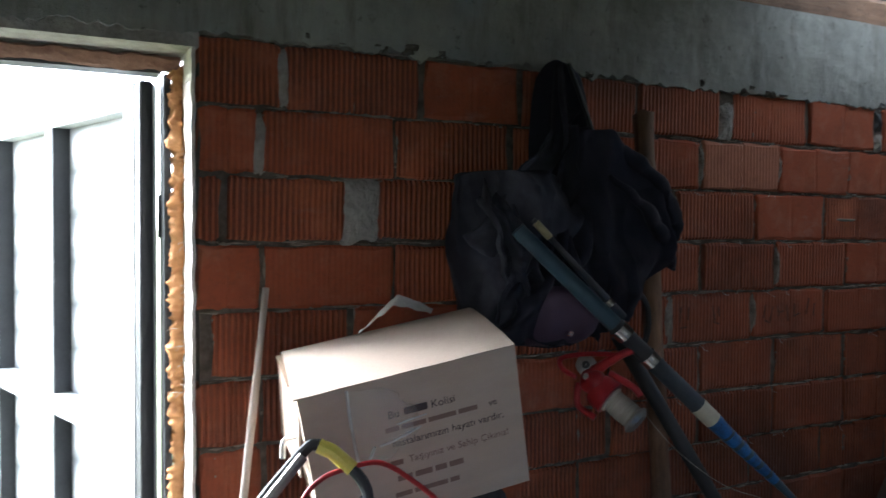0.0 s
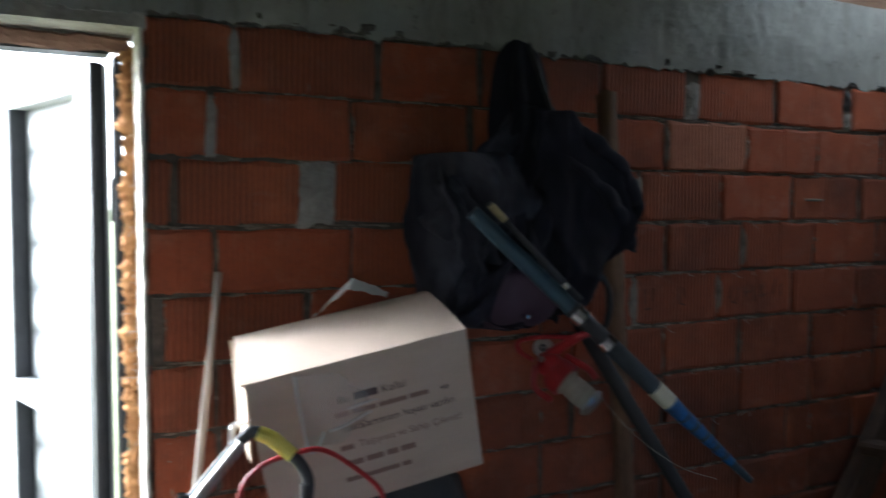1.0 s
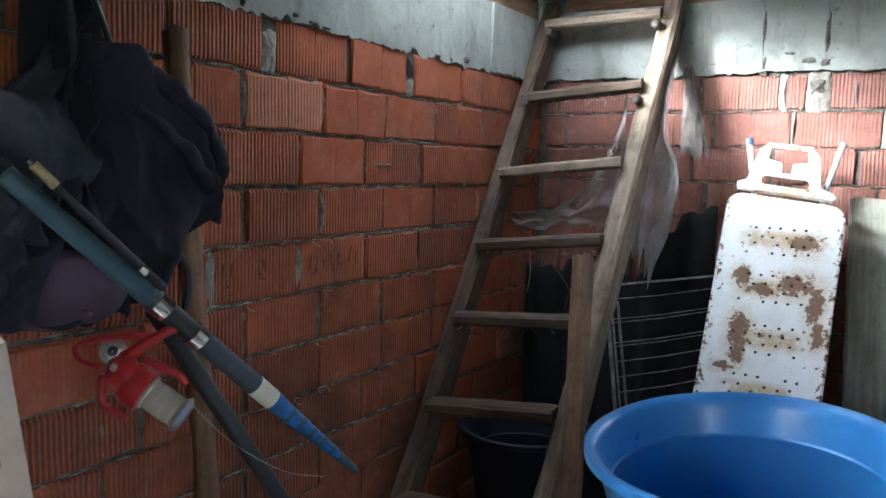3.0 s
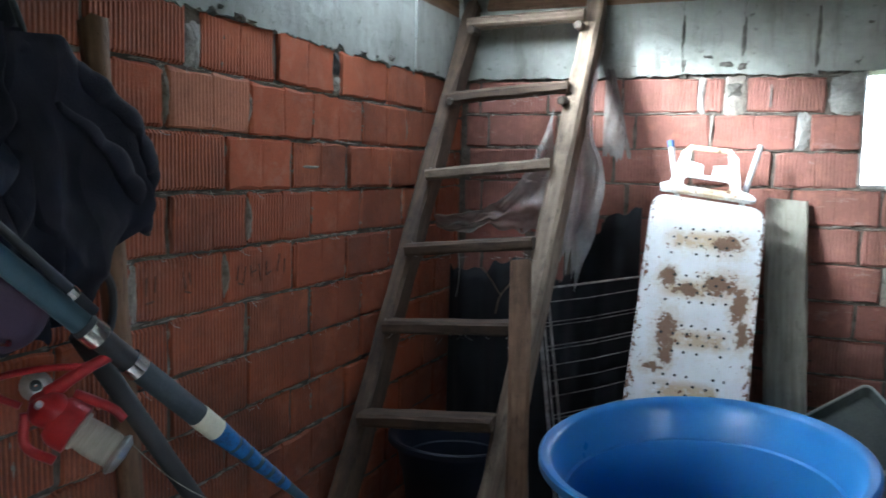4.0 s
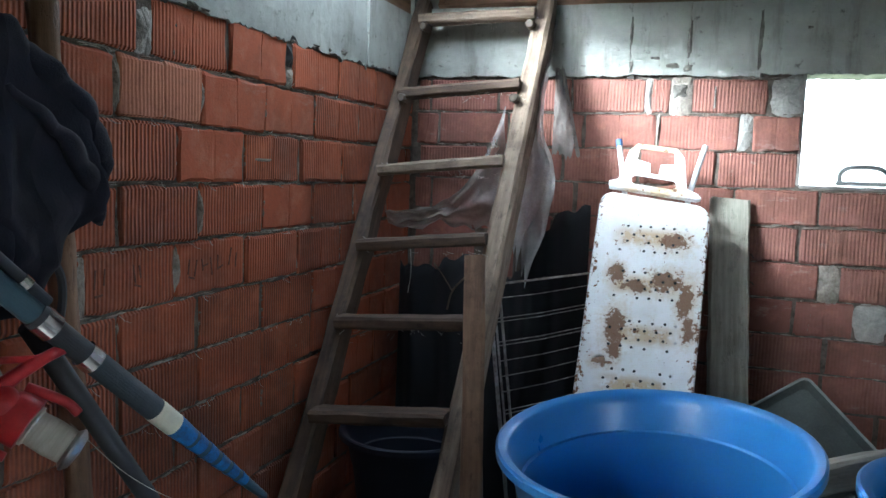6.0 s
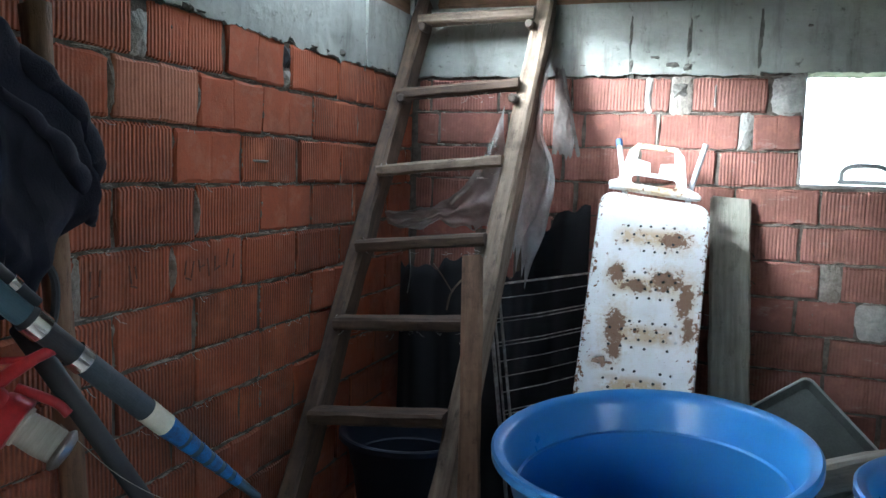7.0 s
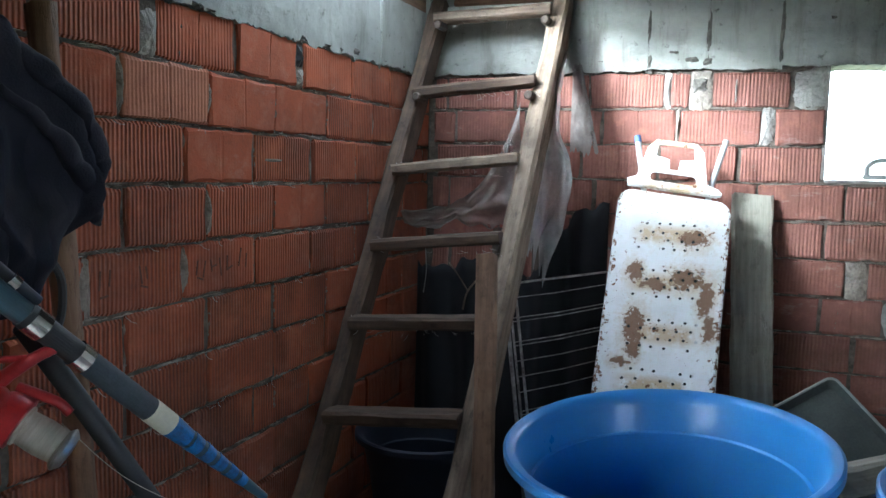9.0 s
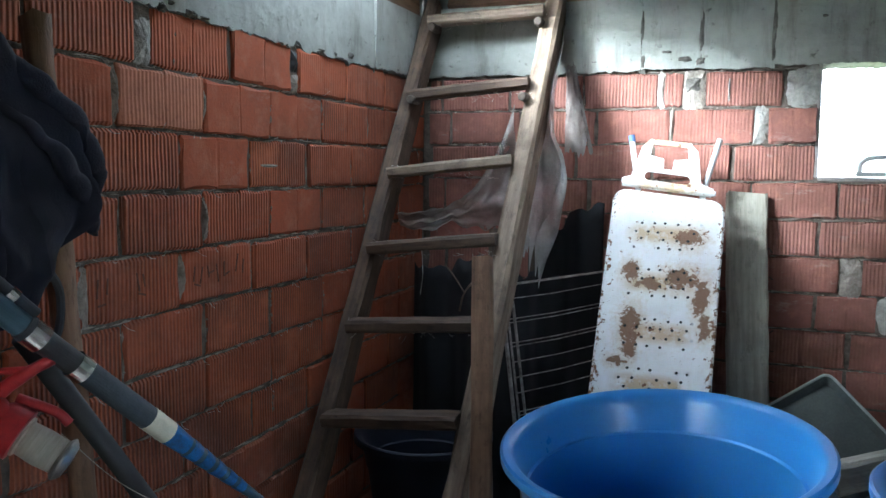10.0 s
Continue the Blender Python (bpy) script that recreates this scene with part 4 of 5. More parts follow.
part("tape_end", tube(arc_path([(-BOX_W - 0.012, 0.06, -0.10), (-BOX_W - 0.035, 0.05, -0.098), (-BOX_W - 0.045, 0.045, -0.13)]), [0.006] * 13, 6), TAPE_SHINY, carton, "hanging tape end")

sack = tagged(part("sack", cloth_lobe((0.27, 0.20, 0.53), 4, 0.05), BLACK, m=pose(0.87, 1.63, 0.50), smooth=True), "stuffed black sack under the cardboard box", "sack")

# ---- bow saw and pale stick by the doorway ----
saw = thing("bow_saw", pose(0.53, 1.33, 1.0), "black tubular saw bow with a yellow band", "saw")
sp = [(-0.12, 0.02, -1.0), (-0.112, 0.018, 0.06), (-0.105, 0.018, 0.13), (-0.085, 0.02, 0.165), (-0.015, 0.03, 0.232), (0.005, 0.028, 0.240), (0.025, 0.02, 0.232), (0.062, -0.005, 0.195), (0.076, -0.015, 0.165), (0.073, -0.02, 0.13), (0.070, -0.02, 0.06), (0.06, -0.02, -1.0)]
part("bow", tube(arc_path(sp, 5), 0.0095, 10), BLACK, saw)
# Paler strip along one slanted arm of the black bow.
part("bright_edge", tube([(-0.097, 0.004, 0.15), (-0.020, 0.018, 0.227)], 0.0085, 8), STEEL, saw, "bright edge along the bow")
part("band", tube([(0.008, 0.027, 0.2385), (0.028, 0.018, 0.229), (0.056, -0.001, 0.202)], 0.0125, 12), YELLOW, saw, "yellow tape band")
wire = thing("red_wire_frame", pose(0.60, 1.30, 1.0), "thin red bent wire frame", "wire frame")
part("wire", tube(arc_path([(-0.10, 0.045, -1.0), (-0.099, 0.045, 0.03), (-0.097, 0.045, 0.10), (-0.092, 0.043, 0.158), (-0.06, 0.041, 0.190), (-0.02, 0.03, 0.204), (0.017, 0.021, 0.211), (0.04, 0.01, 0.206), (0.065, -0.005, 0.190), (0.102, -0.035, 0.158), (0.112, -0.042, 0.135), (0.118, -0.045, 0.10), (0.119, -0.046, 0.03), (0.12, -0.05, -1.0)], 5), 0.0042, 8), RED, wire)
m, ln = along((0.387, 1.72, 0.0), (0.580, 1.865, 1.455))
stick = tagged(part("stick", tube([(0, 0, ln * i / 12) for i in range(13)], [0.0135 + 0.001 * math.sin(i * 2.1) - 0.0005 * i for i in range(13)], 10), WOOD_PALE, m=m, smooth=True), "thin pale wooden stick leaning on the brick wall", "stick")

# ---- coats and bag hanging on a nail ----
coat = thing("hanging_coats", pose(1.316, YA, 2.0), "dark navy coats and bag hung on a wall nail", "coats")
part("nail", tube([(0, 0.02, 0.0), (0, -0.07, 0.008)], 0.004, 8), STEEL, coat)


def hang_bundle(u, v):
    a = 2 * math.pi * u
    r = (0.042 + 0.020 * math.sin(v * 3.0) + 0.02 * v) * min(1, 0.15 + (v * 7) ** 0.5)
    r *= 1 + 0.30 * math.sin(a * 6 + v * 4) + 0.25 * noise.noise(Vector((math.cos(a) * 2, math.sin(a) * 2, v * 3)))
    return (0.02 * v + r * math.cos(a), -0.065 - 0.03 * v + r * 0.75 * math.sin(a), 0.015 - 0.42 * v)


part("gathered_top", sheet(hang_bundle, 72, 34), NAVY, coat, smooth=True)
part("strap", tube(arc_path([(-0.01, -0.10, 0.0), (-0.035, -0.14, -0.08), (-0.028, -0.155, -0.20), (-0.06, -0.165, -0.31)]), 0.007, 8), CLOTH_GREY, coat, "grey loose strap")
part("strap", tube(arc_path([(0.015, -0.10, 0.0), (0.022, -0.145, -0.09), (0.05, -0.16, -0.19), (0.052, -0.17, -0.30)]), 0.006, 8), BLACK, coat)


def cloth_body(rows, front, back, seed, fold=0.046, nu=96, nv=72):
    """A hanging body of cloth: rows of (z, left, right) from the top down, bulging from back to front."""
    rows = arc_path(rows, 5)

    def at(u, v):
        f = v * (len(rows) - 1)
        i = min(int(f), len(rows) - 2)
        g = f - i
        z, l, r = (rows[i][k] * (1 - g) + rows[i + 1][k] * g for k in range(3))
        a = 2 * math.pi * u
        c, s = math.cos(a), math.sin(a)
        bulge = math.sin(math.pi * min(1, 0.06 + 0.94 * v) ** 0.8) ** 0.45
        wob = 0.012 * noise.noise(Vector((z * 9, seed, 1))) * math.sin(math.pi * v)
        x = (l + r) / 2 + wob + ((r - l) / 2 + 0.005 * noise.noise(Vector((z * 21, seed, 7))) * math.sin(math.pi * v)) * math.copysign(abs(c) ** 0.8, c)
        mid, half = (front + back) / 2, (back - front) / 2 * bulge
        y = mid + (back - front) / 2 * (1 - bulge) + half * math.copysign(abs(s) ** 0.8, s)
        q = Vector((x * 7, y * 7, z * 3.2 + x * 3)) + Vector((seed * 3.7, 0, seed))
        k = (1 - 2.2 * abs(noise.noise(q))) * fold + noise.noise(q * 3.1) * fold * 0.3 * (1 - 0.8 * abs(c) ** 3)
        if v in (0, 1):
            k = 0
        return Vector((x + c * k * 0.35, y + s * k * 1.8 - 0.012 * noise.noise(q * 0.6), z + 0.006 * noise.noise(q * 2)))
    bm = sheet(at, nu, nv)
    bmesh.ops.remove_doubles(bm, verts=bm.verts[:], dist=0.0004)
    return bm


coat_inv = Matrix.Translation((-1.316, -YA, -2.0))
part("left_coat", cloth_body([(1.725, 1.08, 1.30), (1.705, 1.02, 1.33), (1.62, 1.008, 1.34), (1.55, 1.01, 1.36), (1.48, 1.03, 1.385), (1.42, 1.06, 1.40), (1.36, 1.08, 1.40), (1.31, 1.15, 1.37), (1.288, 1.21, 1.33)],
     1.745, 1.885, 3, 0.046), CLOTH_GREY, coat, "slate grey folded cloth", m=coat_inv, smooth=True)
part("right_coat", cloth_body([(1.83, 1.31, 1.39), (1.79, 1.28, 1.45), (1.72, 1.285, 1.515), (1.64, 1.295, 1.555), (1.575, 1.31, 1.583), (1.52, 1.32, 1.592), (1.485, 1.33, 1.565), (1.43, 1.34, 1.515), (1.36, 1.36, 1.495), (1.315, 1.40, 1.47)],
     1.680, 1.885, 5, 0.038), NAVY, coat, "black hooded cloth", m=coat_inv, smooth=True)


def roll(pts, radii, seed):
    """A soft rolled edge of cloth along a path, uneven along its length."""
    pts = [p + Vector((0.010 * noise.noise(p * 17), 0.014 * noise.noise(p * 23), 0.010 * noise.noise(p * 19))) for p in arc_path(pts, 10)]
    rs = []
    for i in range(len(pts)):
        f = i / (len(pts) - 1) * (len(radii) - 1)
        k = min(int(f), len(radii) - 2)
        rs.append((radii[k] + (radii[k + 1] - radii[k]) * (f - k)) * (1 + 0.35 * noise.noise(Vector((f * 2.9, seed, 0)))))
    return tube(pts, rs, 18)


part("hood_rim", roll([(1.33, 1.72, 1.80), (1.41, 1.685, 1.775), (1.50, 1.67, 1.705), (1.562, 1.68, 1.63), (1.588, 1.70, 1.575), (1.572, 1.715, 1.535)], (0.010, 0.020, 0.024, 0.021, 0.016, 0.004), 1.5), NAVY, coat, "thick navy hood rim", m=coat_inv, smooth=True)
part("hood_rim", roll([(1.36, 1.675, 1.715), (1.43, 1.645, 1.655), (1.50, 1.65, 1.575), (1.556, 1.68, 1.51), (1.588, 1.70, 1.488)], (0.006, 0.015, 0.018, 0.015, 0.004), 4.5), NAVY, coat, "inner hood rim with a pointed end", m=coat_inv, smooth=True)
pocket = part("lower_bag", cloth_body([(1.455, 1.20, 1.32), (1.44, 1.175, 1.345), (1.38, 1.165, 1.36), (1.33, 1.175, 1.35), (1.30, 1.20, 1.32)], 1.655, 1.80, 8, 0.006), PURPLE, coat, "plum coloured pocket", m=coat_inv, smooth=True)


def drape(a, b, width, seed):
    """A pleated strip of cloth falling from a to b."""
    a, b = Vector(a), Vector(b)
    side = Vector((0, -1, 0)).cross((b - a).normalized()).normalized()

    def at(u, v):
        w = width * (0.25 + 0.75 * v ** 0.8) * (1 + 0.25 * noise.noise(Vector((v * 5, seed, 2))))
        p = a.lerp(b, v) + side * (u - 0.5) * w
        fold = 0.016 * math.sin(u * 15 + v * 4 + seed) + 0.022 * noise.noise(Vector((u * 4, v * 5, seed)))
        return p + Vector((0.02 * noise.noise(Vector((v * 6, u * 2, seed))), fold - 0.03 * math.sin(math.pi * v), 0.03 * noise.noise(Vector((u * 5, seed, v * 2))) * v))
    return sheet(at, 34, 30, 0.004)


part("drape", drape((1.31, 1.80, 1.83), (1.12, 1.745, 1.50), 0.24, 3.3), CLOTH_GREY, coat, "pleated slate cloth", m=coat_inv, smooth=True)
part("drape", drape((1.235, 1.735, 1.63), (1.215, 1.705, 1.32), 0.26, 4.9), NAVY, coat, "dark navy lining", m=coat_inv, smooth=True)
part("drape", drape((1.06, 1.745, 1.66), (1.17, 1.715, 1.44), 0.12, 9.4), CLOTH_GREY, coat, "pleated slate cloth", m=coat_inv, smooth=True)
part("drape", drape((1.33, 1.76, 1.84), (1.285, 1.70, 1.44), 0.20, 6.1), NAVY, coat, "pleated navy cloth", m=coat_inv, smooth=True)
part("drape", drape((1.15, 1.755, 1.67), (1.16, 1.735, 1.37), 0.18, 8.7), CLOTH_GREY, coat, "pleated slate cloth", m=coat_inv, smooth=True)


for bx, bz in ((1.235, 1.345), (1.30, 1.395)):
    part("snap", tube([(bx, 1.69, bz), (bx, 1.648, bz)], 0.006, 10), CHROME, pocket, "bright press stud")
part("strap", tube(arc_path([(0.03, -0.05, 0.0), (0.075, -0.055, -0.10), (0.15, -0.075, -0.20), (0.20, -0.08, -0.24)]), 0.008, 8), BLACK, coat)
part("strap", tube(arc_path([(0.18, -0.17, -0.56), (0.245, -0.14, -0.62), (0.25, -0.13, -0.70), (0.215, -0.12, -0.76)]), 0.008, 8), BLACK, coat)

# ---- round pole behind the coats and dark tube ----
m, ln = along((1.71, YA - 0.11, 0.0), (1.612, YA - 0.05, 1.905))
pole = tagged(part("pole", rough_bar(0.062, 0.05, ln, 120, 0.003, 20, bevel=0.01), WOOD_BROWN, m=m, smooth=True), "brown wooden pole standing against the brick wall", "pole")
m, ln = along((2.10, 1.60, 0.28), (1.385, 1.665, 1.33))
tagged(part("tube", tube([(0, 0, 0), (0, 0, ln)], 0.019, 14), BLACK, m=m, smooth=True), "black tube leaning among the poles", "tube")

# ---- fishing rod with its reel ----
ROD_A, ROD_D = Vector((1.311, 1.548, 1.352)), Vector((0.674, -0.266, -0.688)).normalized()
m = frame_of(ROD_A, ROD_D, (0, 0, 1)) @ pose(0, 0, 0, 0, 90, 0)
rod = thing("fishing_rod", m, "old teal fishing rod with a red reel, butt down", "fishing rod")


def rod_piece(name, s0, s1, r0, r1, material, label="", n=28):
    r0, r1 = r0 * 1.17, r1 * 1.17
    return part(name, tube([(0, 0, s0), (0, 0, (s0 + s1) / 2), (0, 0, s1)], [r0, (r0 + r1) / 2, r1], n), material, rod, label)


rod_piece("blank", -0.34, -0.03, 0.0145, 0.0165, ROD_BLUE)
rod_piece("collar", -0.034, -0.022, 0.018, 0.018, BLACK)
rod_piece("reel_ring", -0.024, 0.004, 0.0192, 0.0192, CHROME, "chrome reel ring")
rod_piece("reel_seat", 0.002, 0.070, 0.0165, 0.0165, BLACK, "black reel seat")
rod_piece("reel_ring", 0.068, 0.092, 0.0192, 0.0192, CHROME, "chrome reel ring")
rod_piece("grip", 0.088, 0.235, 0.0175, 0.0175, ROD_GREY, "worn grey grip")
rod_piece("tape", 0.235, 0.285, 0.0180, 0.0175, CREAM, "cream tape wrap")
rod_piece("tip_core", 0.285, 0.555, 0.0165, 0.0065, ROD_BLUE, "dark tapering butt")
a = 0.285
for i, (w, g) in enumerate(((0.045, 0.007), (0.024, 0.010), (0.024, 0.010), (0.024, 0.010), (0.022, 0.010), (0.020, 0.008))):
    k = (a - 0.285) / 0.27
    rod_piece("tape", a, a + w, 0.0175 - 0.010 * k, 0.0165 - 0.010 * (k + w / 0.27), TAPE_BLUE, "bright blue tape wrap")
    a += w + g
part("thin_section", tube([(-0.004, 0.039, -0.33), (-0.002, 0.024, -0.03)], [0.005, 0.010], 12), BLACK, rod, "slim dark rod section", smooth=True)
part("winding", tube([(-0.004, 0.0385, -0.322), (-0.0038, 0.0365, -0.275)], 0.0085, 12), BRASS, rod, "golden winding")
part("winding", tube([(-0.0025, 0.0265, -0.085), (-0.0023, 0.0258, -0.07)], 0.0115, 12), CHROME, rod, "bright winding")
rod_inv = rod.matrix_basis.inverted()


def W(*p):
    return rod_inv @ Vector(p)


part("reel_foot", tube(arc_path([W(1.340, 1.535, 1.318), W(1.312, 1.545, 1.312), W(1.290, 1.575, 1.290), W(1.268, 1.605, 1.262)]), [0.007, 0.008, 0.008, 0.008, 0.008, 0.009, 0.009, 0.009, 0.009, 0.010, 0.010, 0.011, 0.011, 0.011, 0.011, 0.012, 0.012, 0.013, 0.014][:19], 10), RED, rod, "red reel foot", smooth=True)
reel = part("reel_body", cloth_lobe((0.036, 0.030, 0.030), 9, 0.01, 2, 0.0, 24, 16), RED, rod, "red reel body", m=Matrix.Translation(W(1.262, 1.600, 1.240)), smooth=True)
sm, sl = along(W(1.274, 1.583, 1.221), W(1.320, 1.501, 1.158))
sm = sm @ Matrix.Scale(1.14, 4)
rotor = part("rotor", lathe([(0.002, -0.012), (0.030, -0.012), (0.036, 0.0), (0.036, 0.022), (0.024, 0.024)], 32), RED, rod, "red rotor cup", m=sm, smooth=True)
spool = part("spool", lathe([(0.018, 0.02), (0.028, 0.022), (0.028, 0.027), (0.0235, 0.029), (0.0250, 0.055), (0.0235, 0.079), (0.027, 0.081), (0.027, 0.087), (0.012, 0.092), (0.002, 0.094)], 36), LINE, rotor, "spool wound with old line", smooth=True)
part("spool_cap", lathe([(0.0275, 0.082), (0.030, 0.084), (0.030, 0.087), (0.022, 0.094), (0.002, 0.096)], 36), STEEL, spool, "dull metal spool cap", smooth=True)
part("bail", tube(arc_path([W(1.300, 1.560, 1.305), W(1.265, 1.625, 1.300), W(1.232, 1.678, 1.285), W(1.228, 1.672, 1.262), W(1.245, 1.640, 1.245)]), 0.006, 8), RED, rod, "red bail arm", smooth=True)
part("bail_arm", tube(arc_path([W(1.245, 1.63, 1.235), W(1.240, 1.625, 1.185), W(1.262, 1.590, 1.160)]), 0.008, 8), RED, rod, smooth=True)
part("bail_arm", tube(arc_path([W(1.290, 1.575, 1.262), W(1.318, 1.530, 1.238), W(1.330, 1.515, 1.218)]), 0.008, 8), RED, rod, smooth=True)
part("crank", tube(arc_path([W(1.258, 1.60, 1.25), W(1.235, 1.59, 1.255), W(1.225, 1.575, 1.262)]), 0.006, 8), STEEL, rod, "steel crank")
part("loose_line", tube(arc_path([W(1.318, 1.52, 1.205), W(1.40, 1.48, 1.10), W(1.50, 1.44, 1.02), W(1.60, 1.42, 0.98)]), 0.0008, 4), LINE, rod, "loose fishing line")

pm, pl_ = along(W(1.268, 1.632, 1.272), W(1.245, 1.606, 1.282))
plate_o = part("side_plate", lathe([(0.002, 0.0), (0.024, 0.0), (0.024, 0.010), (0.018, 0.014), (0.002, 0.014)], 28), STEEL, rod, "dull metal side plate", m=pm, smooth=True)
part("hub", lathe([(0.009, 0.012), (0.009, 0.018), (0.002, 0.019)], 20), BLACK, plate_o, "dark hub")

# ---- twig and strings hanging behind the rungs ----
twig = thing("twig", pose(*ladder_at(1.46, 1.36, -0.10)), "thin dry forked twig caught behind the rungs", "twig")
part("stem", tube(arc_path([(0.0, -0.09, 0.01), (0.01, -0.03, -0.06), (0.015, 0.03, -0.13), (0.02, 0.05, -0.20)]), 0.0035, 6), WOOD_GREY, twig)
part("fork", tube(arc_path([(0.015, 0.03, -0.13), (0.01, 0.07, -0.07), (0.0, 0.10, -0.03)]), 0.0025, 6), WOOD_GREY, twig)
part("string", tube(arc_path([(0.02, 0.20, 0.02), (0.02, 0.195, -0.07), (0.02, 0.205, -0.15)]), 0.0012, 5), WEB, twig)

# ---- loose mortar, cobwebs and straw ----


def mortar_patch(parent, m, w, h, seed, material=MORTAR_LIGHT):
    def at(u, v):
        a = 2 * math.pi * u
        c, sn = math.cos(a), math.sin(a)
        sq = 1 / max(abs(c), abs(sn)) ** 0.7
        r = v * sq * (1 + 0.22 * noise.noise(Vector((c * 1.6, sn * 1.6, seed))) + 0.09 * noise.noise(Vector((c * 7, sn * 7, seed))))
        x, z = r * c * w / 2, r * sn * h / 2
        return (x, -0.006 * (1 - v ** 2) - 0.003 * noise.noise(Vector((x * 75, z * 75, seed))) + 0.009 * v, z)
    return part("mortar_patch", sheet(at, 40, 7), material, parent, "dark grimy mortar" if material is MORTAR_DARK else "smeared grey mortar", m=m)


for i, (x, z, w, h) in enumerate(((0.82, 1.625, 0.105, 0.15), (0.627, 1.925, 0.035, 0.13), (0.577, 1.775, 0.03, 0.13), (1.976, 1.91, 0.062, 0.11), (1.879, 1.775, 0.022, 0.13), (2.20, 1.78, 0.03, 0.10), (2.668, 1.88, 0.042, 0.06), (2.668, 1.95, 0.04, 0.07), (2.10, 1.33, 0.025, 0.11), (1.76, 1.32, 0.045, 0.15), (1.775, 1.62, 0.04, 0.13), (3.185, 1.775, 0.02, 0.11), (2.52, 1.62, 0.12, 0.012), (2.20, 1.475, 0.02, 0.12))):
    mortar_patch(wall_north, pose(x, YA - 0.001, z), w, h, i + 0.5, BLACK if i == 7 else MORTAR_LIGHT if i < 4 else MORTAR_MID)
for i, (y, z, w, h) in enumerate(((0.888, 1.94, 0.032, 0.15), (0.762, 1.94, 0.085, 0.15), (0.365, 1.94, 0.125, 0.15), (0.507, 1.80, 0.055, 0.145), (0.168, 1.222, 0.08, 0.15), (0.01, 1.08, 0.125, 0.15), (0.63, 1.94, 0.010, 0.13), (0.842, 1.80, 0.016, 0.13))):
    mortar_patch(wall_east, pose(XB - 0.001, y, z, 0, 0, -90), w, h, i + 20.5, MORTAR_MID if i in (1, 4, 7) else MORTAR_LIGHT)
mortar_patch(wall_east, pose(XB - 0.008, 0.765, 1.955, 0, 0, -90), 0.055, 0.06, 33.5, MORTAR_DARK)
for i, (y, z, w, h) in enumerate(((0.97, 2.20, 0.022, 0.16), (0.965, 2.05, 0.03, 0.09), (0.74, 2.17, 0.028, 0.22), (0.47, 2.16, 0.026, 0.28), (0.80, 2.06, 0.08, 0.03), (0.87, 2.09, 0.05, 0.015), (0.74, 2.05, 0.05, 0.04), (1.16, 2.06, 0.05, 0.012), (0.30, 2.20, 0.07, 0.03))):
    mortar_patch(wall_east, pose(XB - 0.0085, y, z, 0, 0, -90), w, h, i + 40.5, MORTAR_DARK)
rng = random.Random(77)
for i in range(20):
    x = rng.uniform(0.6, 3.5)
    mortar_patch(wall_north, pose(x, YA - 0.0095, 2.0 + rng.uniform(0, 0.02)), rng.uniform(0.012, 0.05), rng.uniform(0.006, 0.026), i + 60.5, MORTAR_DARK)

bm = bmesh.new()
rng = random.Random(12)
for x in (1.80, 1.83, 1.93, 1.95, 2.14, 2.17, 2.20, 2.24, 2.27, 2.33, 2.36):
    box(0.005, 0.0012, rng.uniform(0.03, 0.06), pose(x, YA - 0.004, 1.335 + rng.uniform(-0.01, 0.01), 0, rng.uniform(-14, 14), 0), bm=bm)
    if rng.random() < 0.6:
        box(0.026, 0.0012, 0.005, pose(x + 0.012, YA - 0.0043, 1.32 + rng.uniform(-0.02, 0.03), 0, rng.uniform(-20, 20), 0), bm=bm)
part("scrawl", bm, BRICK_MARK, wall_north, "faint dark scrawled strokes")
bm = bmesh.new()
rng = random.Random(21)
for i in range(300):
    if i % 2:
        p = Vector((rng.uniform(1.7, 3.4), YA - 0.006, 0.9 + rng.random() * 1.1))
        p.z = BEAM - COURSE * round((BEAM - p.z) / COURSE) + rng.uniform(-0.006, 0.008)
        d = Vector((rng.uniform(-1, 1), -0.3, rng.uniform(-0.5, 0.3)))
    else:
        p = ladder_at(rng.uniform(1.32, 1.82), rng.choice((2.25, 1.935, 1.635, 1.365, 1.105)) - rng.uniform(0.0, 0.05))
        d = Vector((rng.uniform(-0.6, 0.6), rng.uniform(-1.4, 1.4), rng.uniform(-1, 0.1)))
    d = d.normalized() * rng.uniform(0.008, 0.034)
    tube([p, p + d * 0.5 + Vector((0, 0, -0.004)), p + d], rng.uniform(0.0004, 0.0009), 3, bm)
tagged(part("cobweb_strands", bm, WEB), "dusty cobweb strands and straw bits in the joints", "cobweb", kind="stuff")
bm = bmesh.new()
for i in range(60):
    z = rng.uniform(0.6, 1.95)
    p = Vector((DOOR_R - rng.uniform(0.0, 0.03), YA + rng.uniform(0.0, 0.1), z))
    d = Vector((rng.uniform(-1, 0.6), -0.3, rng.uniform(-0.5, 0.5))) * rng.uniform(0.01, 0.04)
    tube([p, p + d * 0.5, p + d + Vector((0, 0, -0.006))], 0.0006, 3, bm)
tagged(part("cobweb_strands", bm, WEB), "pale cobweb strands on the doorway edge", "cobweb", kind="stuff")


# ---- crumbs of mortar squeezed out of the joints ----


